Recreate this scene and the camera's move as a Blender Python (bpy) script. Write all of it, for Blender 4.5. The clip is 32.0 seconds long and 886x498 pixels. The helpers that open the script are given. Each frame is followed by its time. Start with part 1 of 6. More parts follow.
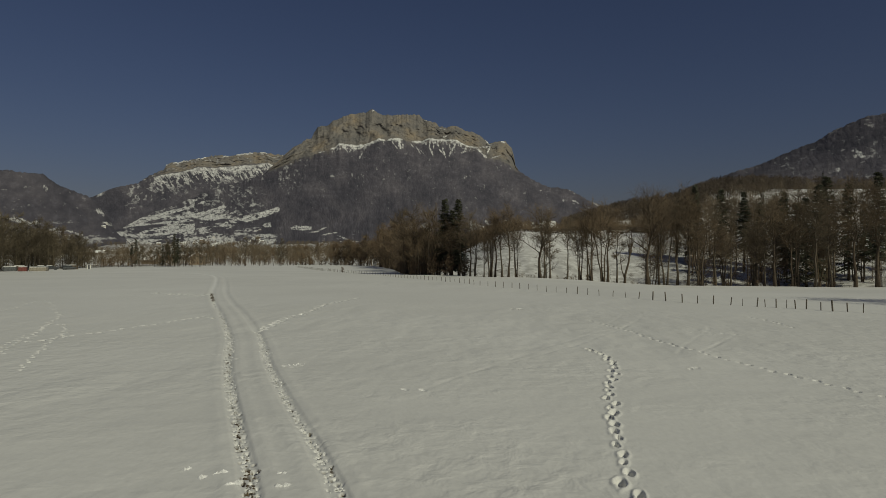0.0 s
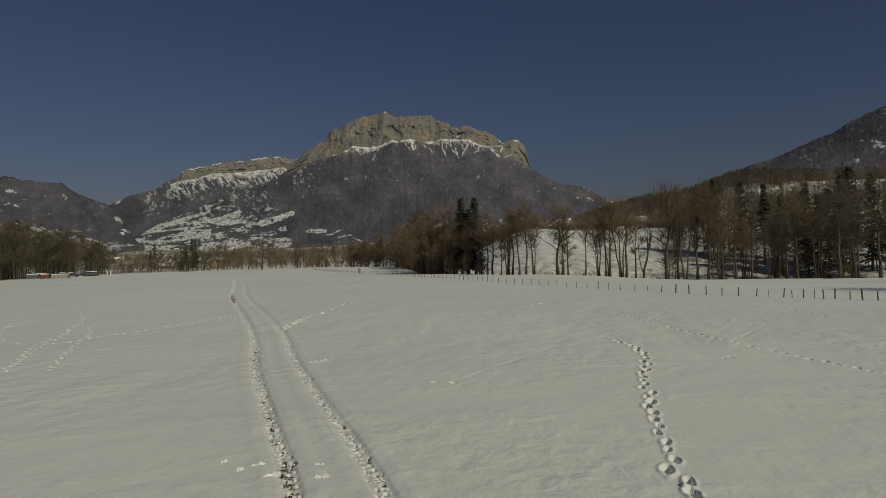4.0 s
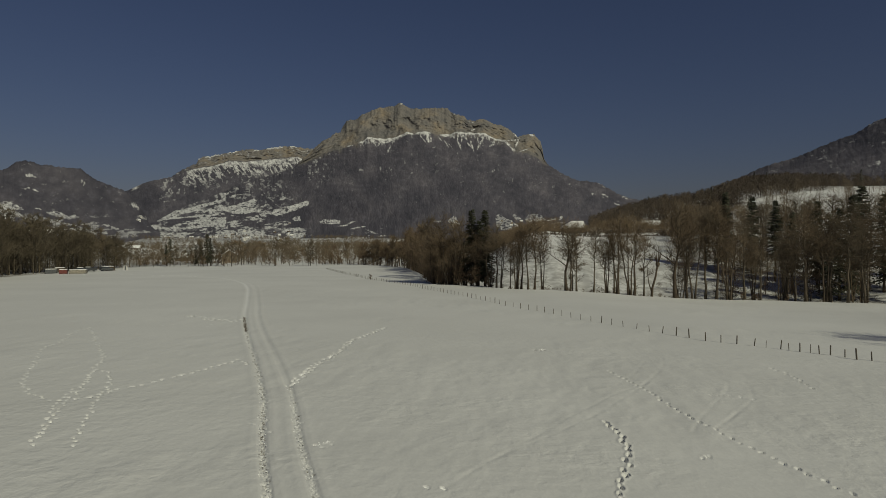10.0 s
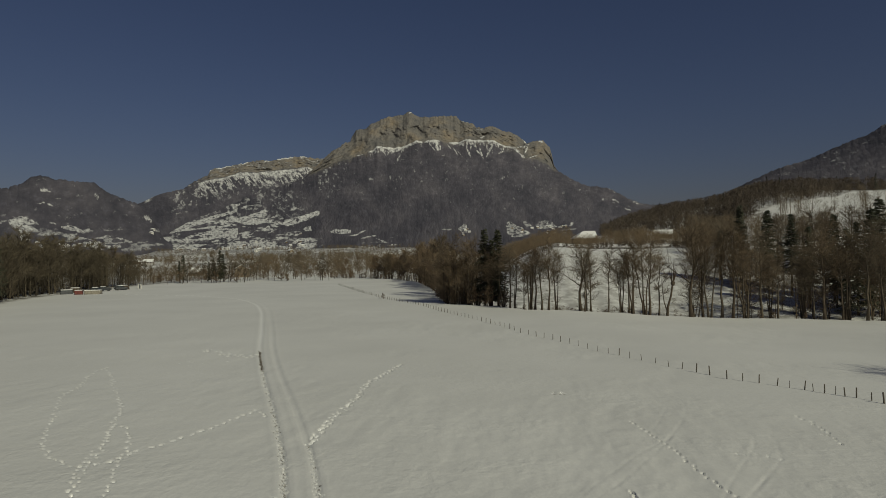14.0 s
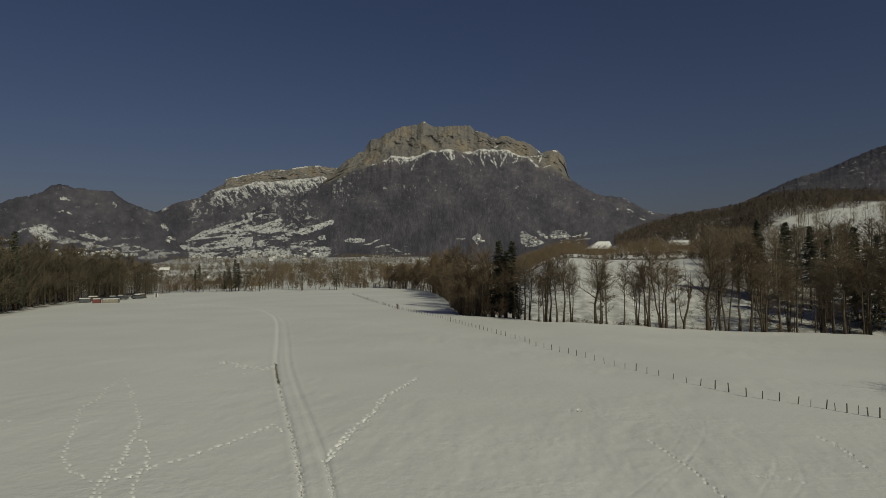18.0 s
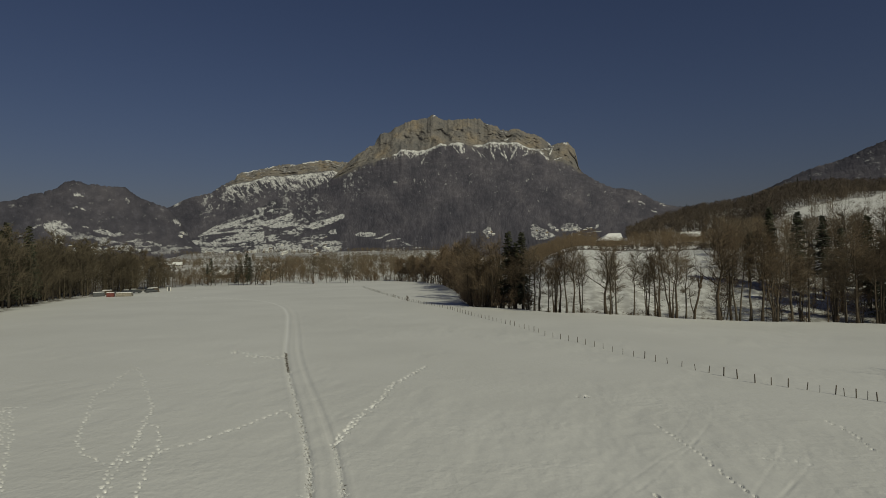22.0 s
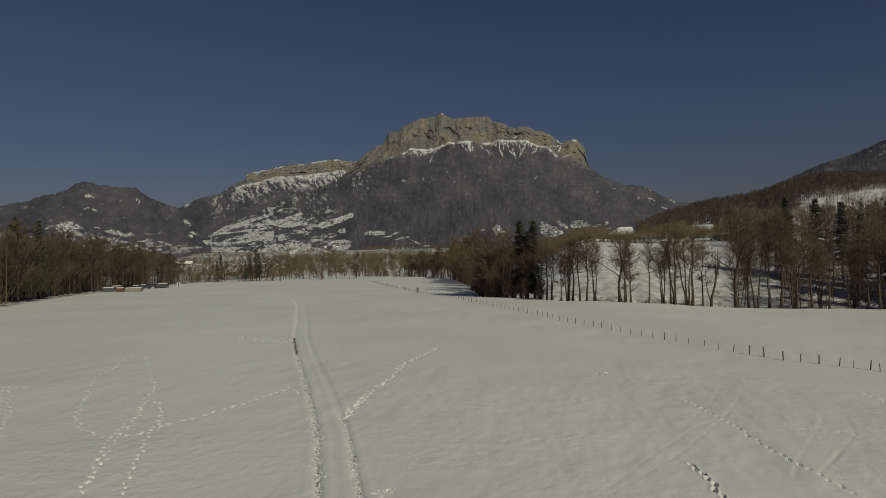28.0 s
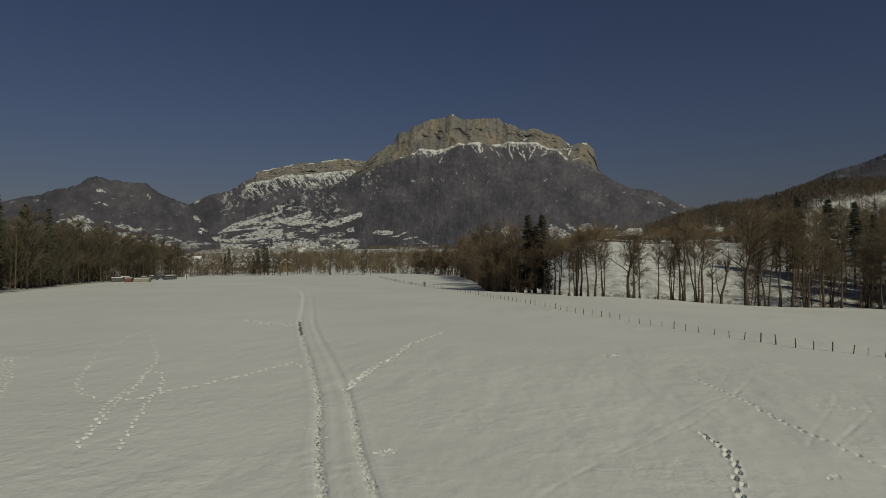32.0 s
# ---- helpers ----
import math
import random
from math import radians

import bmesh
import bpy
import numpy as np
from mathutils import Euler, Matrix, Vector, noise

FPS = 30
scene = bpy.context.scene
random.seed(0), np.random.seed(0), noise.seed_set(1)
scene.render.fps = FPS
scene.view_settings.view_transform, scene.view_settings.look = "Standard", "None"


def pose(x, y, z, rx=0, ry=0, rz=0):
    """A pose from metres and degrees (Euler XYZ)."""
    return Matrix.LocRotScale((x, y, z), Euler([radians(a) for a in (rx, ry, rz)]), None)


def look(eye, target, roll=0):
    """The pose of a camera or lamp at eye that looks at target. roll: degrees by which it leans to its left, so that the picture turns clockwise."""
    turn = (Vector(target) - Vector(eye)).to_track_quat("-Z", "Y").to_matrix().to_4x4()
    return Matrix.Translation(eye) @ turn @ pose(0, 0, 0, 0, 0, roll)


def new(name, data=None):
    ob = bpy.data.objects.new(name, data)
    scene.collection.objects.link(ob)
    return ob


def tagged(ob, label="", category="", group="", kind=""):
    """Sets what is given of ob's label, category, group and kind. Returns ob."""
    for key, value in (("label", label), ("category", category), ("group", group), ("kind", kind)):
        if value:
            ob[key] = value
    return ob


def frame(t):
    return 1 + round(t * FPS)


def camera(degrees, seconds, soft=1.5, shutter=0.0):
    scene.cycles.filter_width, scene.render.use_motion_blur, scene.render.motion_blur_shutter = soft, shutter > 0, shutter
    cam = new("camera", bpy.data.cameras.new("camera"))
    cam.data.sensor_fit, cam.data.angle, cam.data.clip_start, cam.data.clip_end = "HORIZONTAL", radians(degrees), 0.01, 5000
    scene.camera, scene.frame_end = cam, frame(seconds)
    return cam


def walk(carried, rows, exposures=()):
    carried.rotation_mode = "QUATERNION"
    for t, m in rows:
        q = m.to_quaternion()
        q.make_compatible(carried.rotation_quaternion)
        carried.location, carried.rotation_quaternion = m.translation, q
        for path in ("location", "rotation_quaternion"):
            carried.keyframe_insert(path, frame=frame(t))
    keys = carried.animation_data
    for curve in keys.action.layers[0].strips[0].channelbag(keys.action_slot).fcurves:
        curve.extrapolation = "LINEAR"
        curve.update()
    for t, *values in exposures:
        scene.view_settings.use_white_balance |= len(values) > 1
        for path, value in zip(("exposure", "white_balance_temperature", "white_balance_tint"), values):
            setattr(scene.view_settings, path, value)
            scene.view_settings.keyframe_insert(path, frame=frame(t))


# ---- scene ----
cam = camera(70.0, 32.0, soft=0.8)
PATH = [
    (0, (0.294, 0.385, 4.085), (0.2561, 2.3846, 4.0917), -0.21),
    (0.5, (0.212, 0.511, 4.037), (0.1523, 2.5100, 4.0580), -0.53),
    (1, (0.146, 0.628, 3.966), (0.0843, 2.6269, 3.9877), -0.75),
    (1.5, (0.074, 0.656, 3.953), (0.0226, 2.6552, 3.9782), -0.78),
    (2, (0.029, 0.664, 3.915), (-0.0230, 2.6633, 3.9230), -1.41),
    (2.5, (-0.021, 0.657, 3.904), (-0.0972, 2.6555, 3.8978), -0.66),
    (3, (-0.049, 0.644, 3.866), (-0.1237, 2.6426, 3.8667), -1.66),
    (3.5, (-0.089, 0.621, 3.816), (-0.1691, 2.6194, 3.8242), -1.20),
    (5.5, (0.009, 0.278, 4.049), (-0.0918, 2.2755, 4.0536), -2.54),
    (6, (0.08, 0.006, 4.395), (-0.0145, 2.0037, 4.3858), -2.61),
    (6.5, (0.207, -0.189, 4.807), (0.1001, 1.8081, 4.7970), -1.98),
    (7, (0.279, -0.316, 5.25), (0.1745, 1.6811, 5.2275), -1.57),
    (7.5, (0.331, -0.443, 5.646), (0.2219, 1.5540, 5.6417), -0.61),
    (8, (0.453, -0.592, 6.039), (0.3436, 1.4050, 6.0268), -0.53),
    (8.5, (0.515, -0.675, 6.431), (0.3986, 1.3215, 6.4126), 0.29),
    (9, (0.552, -0.72, 6.823), (0.4337, 1.2763, 6.7964), -0.66),
    (9.5, (0.545, -0.718, 7.202), (0.4188, 1.2779, 7.1799), -0.33),
    (10, (0.541, -0.695, 7.553), (0.4156, 1.3010, 7.5378), -0.01),
    (10.5, (0.571, -0.654, 7.938), (0.4463, 1.3420, 7.9226), 0.71),
    (11, (0.479, -0.601, 8.29), (0.3546, 1.3951, 8.2829), 0.36),
    (11.5, (0.414, -0.534, 8.631), (0.2834, 1.4617, 8.6267), 0.40),
    (12, (0.318, -0.486, 8.96), (0.1843, 1.5095, 8.9575), 0.15),
    (12.5, (0.314, -0.485, 9.358), (0.1776, 1.5103, 9.3554), -0.38),
    (13, (0.232, -0.411, 9.608), (0.0926, 1.5841, 9.6221), 0.09),
    (13.5, (0.196, -0.394, 9.864), (0.0481, 1.6005, 9.8799), 0.09),
    (14, (0.155, -0.439, 10.106), (-0.0038, 1.5547, 10.1142), -0.82),
    (14.5, (0.111, -0.447, 10.285), (-0.0585, 1.5457, 10.3031), -0.37),
    (16.5, (-0.115, -0.448, 10.575), (-0.2869, 1.5446, 10.5860), -1.53),
    (17, (-0.066, -0.495, 10.58), (-0.2554, 1.4960, 10.5819), -0.91),
    (17.5, (-0.076, -0.487, 10.539), (-0.2790, 1.5025, 10.5643), -0.34),
    (18, (-0.066, -0.521, 10.536), (-0.2670, 1.4685, 10.5736), -0.57),
    (18.5, (0.025, -0.674, 10.619), (-0.1726, 1.3162, 10.6306), -0.68),
    (19, (0.07, -0.767, 10.582), (-0.1239, 1.2235, 10.5958), -0.42),
    (19.5, (0.113, -0.854, 10.569), (-0.0785, 1.1368, 10.5772), -0.11),
    (20, (0.202, -0.875, 10.582), (-0.0025, 1.1145, 10.5799), -0.25),
    (20.5, (0.2, -0.887, 10.536), (-0.0106, 1.1019, 10.5338), 0.75),
    (21, (0.222, -0.703, 10.329), (-0.0369, 1.2800, 10.3540), 0.64),
    (21.5, (0.211, -0.67, 10.192), (-0.0334, 1.3148, 10.2234), -0.75),
    (22, (0.218, -0.661, 10.091), (-0.0168, 1.3251, 10.1090), -0.90),
    (22.5, (0.217, -0.623, 10.014), (-0.0370, 1.3608, 10.0163), -0.39),
    (23, (0.218, -0.615, 9.928), (-0.0316, 1.3693, 9.9136), -0.29),
    (23.5, (0.21, -0.538, 9.853), (-0.0469, 1.4454, 9.8366), 0.21),
    (24, (0.227, -0.514, 9.777), (-0.0249, 1.4700, 9.7597), 0.26),
    (24.5, (0.188, -0.336, 9.685), (-0.0677, 1.6475, 9.6659), 0.56),
    (25, (0.142, -0.202, 9.552), (-0.1037, 1.7827, 9.5280), 0.63),
    (25.5, (0.065, 0.048, 9.331), (-0.1764, 2.0334, 9.3276), 0.74),
    (27.5, (-0.248, 0.997, 8.441), (-0.5177, 2.9787, 8.4548), -0.32),
    (28, (-0.28, 1.137, 8.293), (-0.5434, 3.1195, 8.3073), -1.31),
    (28.5, (-0.384, 1.361, 8.071), (-0.6409, 3.3443, 8.0901), -0.46),
    (29, (-0.386, 1.493, 7.864), (-0.6528, 3.4748, 7.8975), 0.07),
    (29.5, (-0.41, 1.615, 7.63), (-0.6885, 3.5952, 7.6628), -0.27),
    (30, (-0.366, 1.665, 7.481), (-0.6461, 3.6451, 7.5075), -0.42),
    (30.5, (-0.389, 1.673, 7.294), (-0.6704, 3.6531, 7.3009), -0.29),
    (31, (-0.402, 1.745, 7.066), (-0.6958, 3.7232, 7.0870), 0.23),
    (31.5, (-0.378, 1.749, 6.868), (-0.6750, 3.7267, 6.8904), -0.40),
    (32, (-0.348, 1.7, 6.722), (-0.6364, 3.6790, 6.7402), -0.26),
]
walk(cam, [(t, look(eye, target, roll)) for t, eye, target, roll in PATH], exposures=[(0, -0.85, 6500, 10), (32, -0.85, 6500, 10)])

# ---- light ----
SUN_EL, SUN_AZ = 36.0, 137.0     # height, and bearing clockwise from +y
world = bpy.data.worlds.new("sky")
scene.world = world
world.use_nodes = True
wt = world.node_tree
sky = wt.nodes.new("ShaderNodeTexSky")
sky.sky_type = "NISHITA"
sky.sun_disc = False
sky.sun_elevation = radians(SUN_EL)
sky.sun_rotation = radians(SUN_AZ)
sky.altitude = 600
sky.air_density = 1.2
sky.dust_density = 1.8
sky.ozone_density = 6.0
wt.nodes["Background"].inputs["Strength"].default_value = 0.04
tint = wt.nodes.new("ShaderNodeMix")
tint.data_type, tint.blend_type = "RGBA", "MULTIPLY"
tint.inputs["Factor"].default_value = 1.0
tint.inputs["B"].default_value = (1.11, 0.91, 0.97, 1.0)
wt.links.new(sky.outputs["Color"], tint.inputs["A"])
wt.links.new(tint.outputs["Result"], wt.nodes["Background"].inputs["Color"])
sun_data = bpy.data.lights.new("sun", "SUN")
sun_data.energy = 4.4
sun_data.angle = radians(0.53)
sun_data.color = (0.960, 0.945, 0.715)
sun = new("sun", sun_data)
sx, sy = math.sin(radians(SUN_AZ)), math.cos(radians(SUN_AZ))
sun.matrix_world = look((400 * sx, 400 * sy, 400 * math.tan(radians(SUN_EL))), (0, 0, 0))

# ---- materials ----
def nodes_of(name):
    m = bpy.data.materials.new(name)
    m.use_nodes = True
    return m, m.node_tree, m.node_tree.nodes["Principled BSDF"]


def link(nt, a, ao, b, bi):
    nt.links.new(a.outputs[ao], b.inputs[bi])


def noise_node(nt, scale, detail=4.0, rough=0.55, stretch=(1, 1, 1), coords="Object", warp=0.0):
    tc = nt.nodes.new("ShaderNodeTexCoord")
    mp = nt.nodes.new("ShaderNodeMapping")
    mp.inputs["Scale"].default_value = stretch
    n = nt.nodes.new("ShaderNodeTexNoise")
    n.inputs["Scale"].default_value = scale
    n.inputs["Detail"].default_value = detail
    n.inputs["Roughness"].default_value = rough
    n.inputs["Distortion"].default_value = warp
    link(nt, tc, coords, mp, "Vector")
    link(nt, mp, "Vector", n, "Vector")
    return n


def ramp(nt, src, out, stops):
    r = nt.nodes.new("ShaderNodeValToRGB")
    while len(r.color_ramp.elements) < len(stops):
        r.color_ramp.elements.new(0.5)
    for e, (p, c) in zip(r.color_ramp.elements, stops):
        e.position = p
        e.color = (*c, 1) if len(c) == 3 else c
    link(nt, src, out, r, "Fac")
    return r


def mixc(nt, fac, fo, a, ao, b, bo, mode="MIX"):
    m = nt.nodes.new("ShaderNodeMix")
    m.data_type = "RGBA"
    m.blend_type = mode
    if fac is None:
        m.inputs["Factor"].default_value = fo
    else:
        nt.links.new(fac.outputs[fo], m.inputs["Factor"])
    nt.links.new(a.outputs[ao], m.inputs["A"])
    nt.links.new(b.outputs[bo], m.inputs["B"])
    return m


def bump(nt, src, out, bsdf, strength, distance):
    b = nt.nodes.new("ShaderNodeBump")
    b.inputs["Strength"].default_value = strength
    b.inputs["Distance"].default_value = distance
    link(nt, src, out, b, "Height")
    link(nt, b, "Normal", bsdf, "Normal")
    return b


def plain(name, dark, light, scale=6.0, rough=0.8, metal=0.0, stretch=(1, 1, 1), bumpy=0.3, dist=0.01):
    """A surface that varies between two colours, with fine relief."""
    m, nt, bs = nodes_of(name)
    n1 = noise_node(nt, scale, 5, 0.6, stretch)
    n2 = noise_node(nt, scale * 7, 3, 0.6, stretch)
    r1 = ramp(nt, n1, "Fac", [(0.3, dark), (0.72, light)])
    r2 = ramp(nt, n2, "Fac", [(0.3, (0.72, 0.72, 0.72)), (0.7, (1.15, 1.15, 1.15))])
    mx = mixc(nt, None, 1.0, r1, "Color", r2, "Color", "MULTIPLY")
    link(nt, mx, "Result", bs, "Base Color")
    bs.inputs["Roughness"].default_value = rough
    bs.inputs["Metallic"].default_value = metal
    bump(nt, n2, "Fac", bs, bumpy, dist)
    return m


def attr(nt, name):
    a = nt.nodes.new("ShaderNodeAttribute")
    a.attribute_name = name
    s = nt.nodes.new("ShaderNodeSeparateColor")
    link(nt, a, "Color", s, "Color")
    return s


def snow_ground():
    m, nt, bs = nodes_of("field_snow")
    big = noise_node(nt, 0.05, 4, 0.55)
    fine = noise_node(nt, 8.0, 4, 0.6, (1.0, 0.55, 1.0))
    rip = noise_node(nt, 2.0, 3, 0.5, (0.9, 0.75, 1.0), warp=0.3)
    zone = noise_node(nt, 0.11, 3, 0.6, (0.8, 1.2, 1.0))
    zr = ramp(nt, zone, "Fac", [(0.40, (0.1, 0.1, 0.1)), (0.64, (1.0, 1.0, 1.0))])
    lumps = mixc(nt, None, 1.0, rip, "Fac", zr, "Color", "MULTIPLY")
    where = nt.nodes.new("ShaderNodeSeparateXYZ")
    place = nt.nodes.new("ShaderNodeTexCoord")
    link(nt, place, "Object", where, "Vector")
    windy = nt.nodes.new("ShaderNodeMapRange")
    windy.inputs["From Min"].default_value = 15.0
    windy.inputs["From Max"].default_value = 60.0
    windy.inputs["To Min"].default_value = 1.0
    windy.inputs["To Max"].default_value = 0.25
    link(nt, where, "Y", windy, "Value")
    amp = mixc(nt, None, 1.0, lumps, "Result", windy, "Result", "MULTIPLY")
    crust = ramp(nt, big, "Fac", [(0.3, (0.62, 0.615, 0.60)), (0.7, (0.70, 0.695, 0.68))])
    grain = ramp(nt, fine, "Fac", [(0.25, (0.93, 0.93, 0.93)), (0.75, (1.03, 1.03, 1.03))])
    snow = mixc(nt, None, 1.0, crust, "Color", grain, "Color", "MULTIPLY")
    sn = noise_node(nt, 14.0, 4, 0.7)
    soil = ramp(nt, sn, "Fac", [(0.3, (0.035, 0.024, 0.014)), (0.7, (0.13, 0.095, 0.055))])
    wn = noise_node(nt, 0.35, 7, 0.7)
    litter_shade = ramp(nt, wn, "Fac", [(0.44, (0.075, 0.06, 0.045)), (0.61, (0.70, 0.70, 0.69))])
    s = attr(nt, "cover")
    fr = noise_node(nt, 5.0, 3, 0.6)
    broken = ramp(nt, fr, "Fac", [(0.3, (0.84, 0.84, 0.83)), (0.7, (0.93, 0.93, 0.92))])
    c0 = mixc(nt, s, "Blue", snow, "Result", broken, "Color")
    c1 = mixc(nt, s, "Green", c0, "Result", litter_shade, "Color")
    c2 = mixc(nt, s, "Red", c1, "Result", soil, "Color")
    link(nt, c2, "Result", bs, "Base Color")
    bs.inputs["Roughness"].default_value = 0.62
    bs.inputs["Specular IOR Level"].default_value = 0.25
    add = nt.nodes.new("ShaderNodeMath")
    add.operation = "MULTIPLY_ADD"
    link(nt, amp, "Result", add, 0)
    add.inputs[1].default_value = 4.2
    soft = nt.nodes.new("ShaderNodeMath")
    soft.operation = "MULTIPLY"
    link(nt, fine, "Fac", soft, 0)
    soft.inputs[1].default_value = 0.13
    link(nt, soft, "Value", add, 2)
    bump(nt, add, "Value", bs, 0.66, 0.035)
    return m


def hazed_mountain_cover():
    """Bare winter forest and limestone on the cliffs, both tinted for haze, snow where the cover attribute has it."""
    m, nt, bs = nodes_of("hazed_mountain_cover")
    lie = nt.nodes.new("ShaderNodeAttribute")
    lie.attribute_name = "lie"
    fall = nt.nodes.new("ShaderNodeMapping")
    fall.inputs["Scale"].default_value = (1.0, 0.72, 1.0)
    link(nt, lie, "Vector", fall, "Vector")
    f1 = noise_node(nt, 0.0075, 6, 0.62)
    link(nt, fall, "Vector", f1, "Vector")
    f2 = noise_node(nt, 0.05, 6, 0.7)
    link(nt, fall, "Vector", f2, "Vector")
    # grey-purple winter forest, made paler and bluer to carry the distance haze
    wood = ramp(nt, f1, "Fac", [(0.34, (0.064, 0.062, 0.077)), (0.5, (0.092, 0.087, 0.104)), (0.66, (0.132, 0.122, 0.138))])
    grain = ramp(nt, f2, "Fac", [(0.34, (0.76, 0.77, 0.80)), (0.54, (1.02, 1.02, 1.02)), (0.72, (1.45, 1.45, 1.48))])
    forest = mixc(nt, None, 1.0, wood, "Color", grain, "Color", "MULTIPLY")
    r1 = noise_node(nt, 0.008, 4, 0.55, (1, 1, 0.8))
    r2 = noise_node(nt, 0.040, 7, 0.72, (1.3, 1.3, 0.7))
    # limestone, greyed a little for the same haze
    rock = ramp(nt, r1, "Fac", [(0.34, (0.150, 0.144, 0.142)), (0.50, (0.200, 0.184, 0.170)), (0.60, (0.232, 0.202, 0.168)), (0.72, (0.275, 0.220, 0.160))])
    rg = ramp(nt, r2, "Fac", [(0.32, (0.60, 0.61, 0.64)), (0.46, (0.94, 0.94, 0.94)), (0.65, (1.10, 1.09, 1.06))])
    stone = mixc(nt, None, 1.0, rock, "Color", rg, "Color", "MULTIPLY")
    sn = noise_node(nt, 0.02, 4, 0.6)
    snow = ramp(nt, sn, "Fac", [(0.3, (0.58, 0.58, 0.575)), (0.7, (0.74, 0.73, 0.71))])
    s = attr(nt, "cover")
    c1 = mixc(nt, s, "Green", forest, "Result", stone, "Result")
    edge = noise_node(nt, 0.05, 7, 0.75)
    link(nt, lie, "Vector", edge, "Vector")
    torn = nt.nodes.new("ShaderNodeMath")
    torn.operation = "MULTIPLY_ADD"
    link(nt, edge, "Fac", torn, 0)
    torn.inputs[1].default_value = 2.2
    link(nt, s, "Red", torn, 2)
    part_snow = nt.nodes.new("ShaderNodeMapRange")
    part_snow.inputs["From Min"].default_value = 1.46
    part_snow.inputs["From Max"].default_value = 2.15
    link(nt, torn, "Value", part_snow, "Value")
    tufts = noise_node(nt, 0.10, 5, 0.7)
    link(nt, lie, "Vector", tufts, "Vector")
    bare = ramp(nt, tufts, "Fac", [(0.36, (0.45, 0.45, 0.45)), (0.50, (1.0, 1.0, 1.0))])
    sharp = nt.nodes.new("ShaderNodeMath")
    sharp.operation = "MULTIPLY"
    link(nt, part_snow, "Result", sharp, 0)
    link(nt, bare, "Color", sharp, 1)
    c2 = mixc(nt, sharp, "Value", c1, "Result", snow, "Color")
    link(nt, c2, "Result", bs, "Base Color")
    bs.inputs["Roughness"].default_value = 0.9
    bs.inputs["Specular IOR Level"].default_value = 0.1
    both = nt.nodes.new("ShaderNodeMath")
    both.operation = "MULTIPLY_ADD"
    link(nt, r2, "Fac", both, 0)
    link(nt, s, "Green", both, 1)
    link(nt, f2, "Fac", both, 2)
    bump(nt, both, "Value", bs, 0.6, 14.0)
    return m


SNOW = snow_ground()
MOUNTAIN = hazed_mountain_cover()
ROOFSNOW = plain("roof_snow", (0.72, 0.72, 0.71), (0.84, 0.835, 0.82), 2.0, 0.65)
BARK = plain("bark", (0.043, 0.032, 0.022), (0.128, 0.097, 0.066), 2.2, 0.95, 0, (1, 1, 0.3), 0.6, 0.03)
BARK_DARK = plain("dark_bark", (0.028, 0.023, 0.017), (0.085, 0.068, 0.050), 2.2, 0.95, 0, (1, 1, 0.3), 0.6, 0.03)
BARK_PALE = plain("pale_bark", (0.050, 0.040, 0.029), (0.155, 0.124, 0.086), 2.0, 0.95, 0, (1, 1, 0.3), 0.6, 0.03)
TWIG = plain("twigs", (0.120, 0.086, 0.053), (0.230, 0.166, 0.102), 0.4, 0.9)
TWIG_RED = plain("reddish_twigs", (0.112, 0.077, 0.047), (0.215, 0.150, 0.092), 0.4, 0.9)
TWIG_GREY = plain("grey_twigs", (0.106, 0.082, 0.055), (0.205, 0.158, 0.106), 0.4, 0.9)
TWIG_DARK = plain("dark_twigs", (0.062, 0.048, 0.036), (0.125, 0.096, 0.070), 0.15, 0.9)
TWIG_DIM = plain("dim_twigs", (0.066, 0.053, 0.034), (0.140, 0.112, 0.072), 0.15, 0.9)
NEEDLE = plain("spruce_needles", (0.027, 0.029, 0.017), (0.062, 0.066, 0.035), 1.2, 0.75)
POSTWOOD = plain("weathered_post", (0.055, 0.045, 0.036), (0.17, 0.145, 0.115), 5.0, 0.9, 0, (1, 1, 0.15), 0.5, 0.01)
CLOD = plain("snow_clods", (0.74, 0.74, 0.73), (0.85, 0.845, 0.83), 6.0, 0.6)
SOILMAT = plain("wet_soil", (0.03, 0.021, 0.013), (0.11, 0.08, 0.05), 9.0, 0.9)
WALL_WHITE = plain("white_render", (0.60, 0.58, 0.54), (0.74, 0.72, 0.68), 0.8, 0.85)
WALL_BROWN = plain("brown_boards", (0.10, 0.065, 0.04), (0.22, 0.15, 0.09), 2.0, 0.85, 0, (6, 6, 0.6))
WALL_OCHRE = plain("ochre_render", (0.26, 0.21, 0.15), (0.38, 0.31, 0.23), 0.8, 0.85)
ROOFTILE = plain("roof_tiles", (0.12, 0.075, 0.06), (0.22, 0.14, 0.11), 3.0, 0.85)
PANE = plain("window_glass", (0.02, 0.025, 0.03), (0.05, 0.055, 0.06), 2.0, 0.08, 0, (1, 1, 1), 0.05)
RED = plain("red_paint", (0.10, 0.026, 0.020), (0.19, 0.048, 0.036), 1.5, 0.5)
TARP = plain("pale_sheeting", (0.16, 0.14, 0.11), (0.36, 0.33, 0.27), 2.0, 0.7)
GREYMETAL = plain("dull_metal", (0.07, 0.075, 0.08), (0.16, 0.165, 0.17), 3.0, 0.5, 0.6)
DARKPAINT = plain("dark_paint", (0.02, 0.022, 0.026), (0.05, 0.055, 0.06), 2.0, 0.4)
RUBBER = plain("tyre_rubber", (0.012, 0.012, 0.012), (0.03, 0.03, 0.03), 6.0, 0.85)

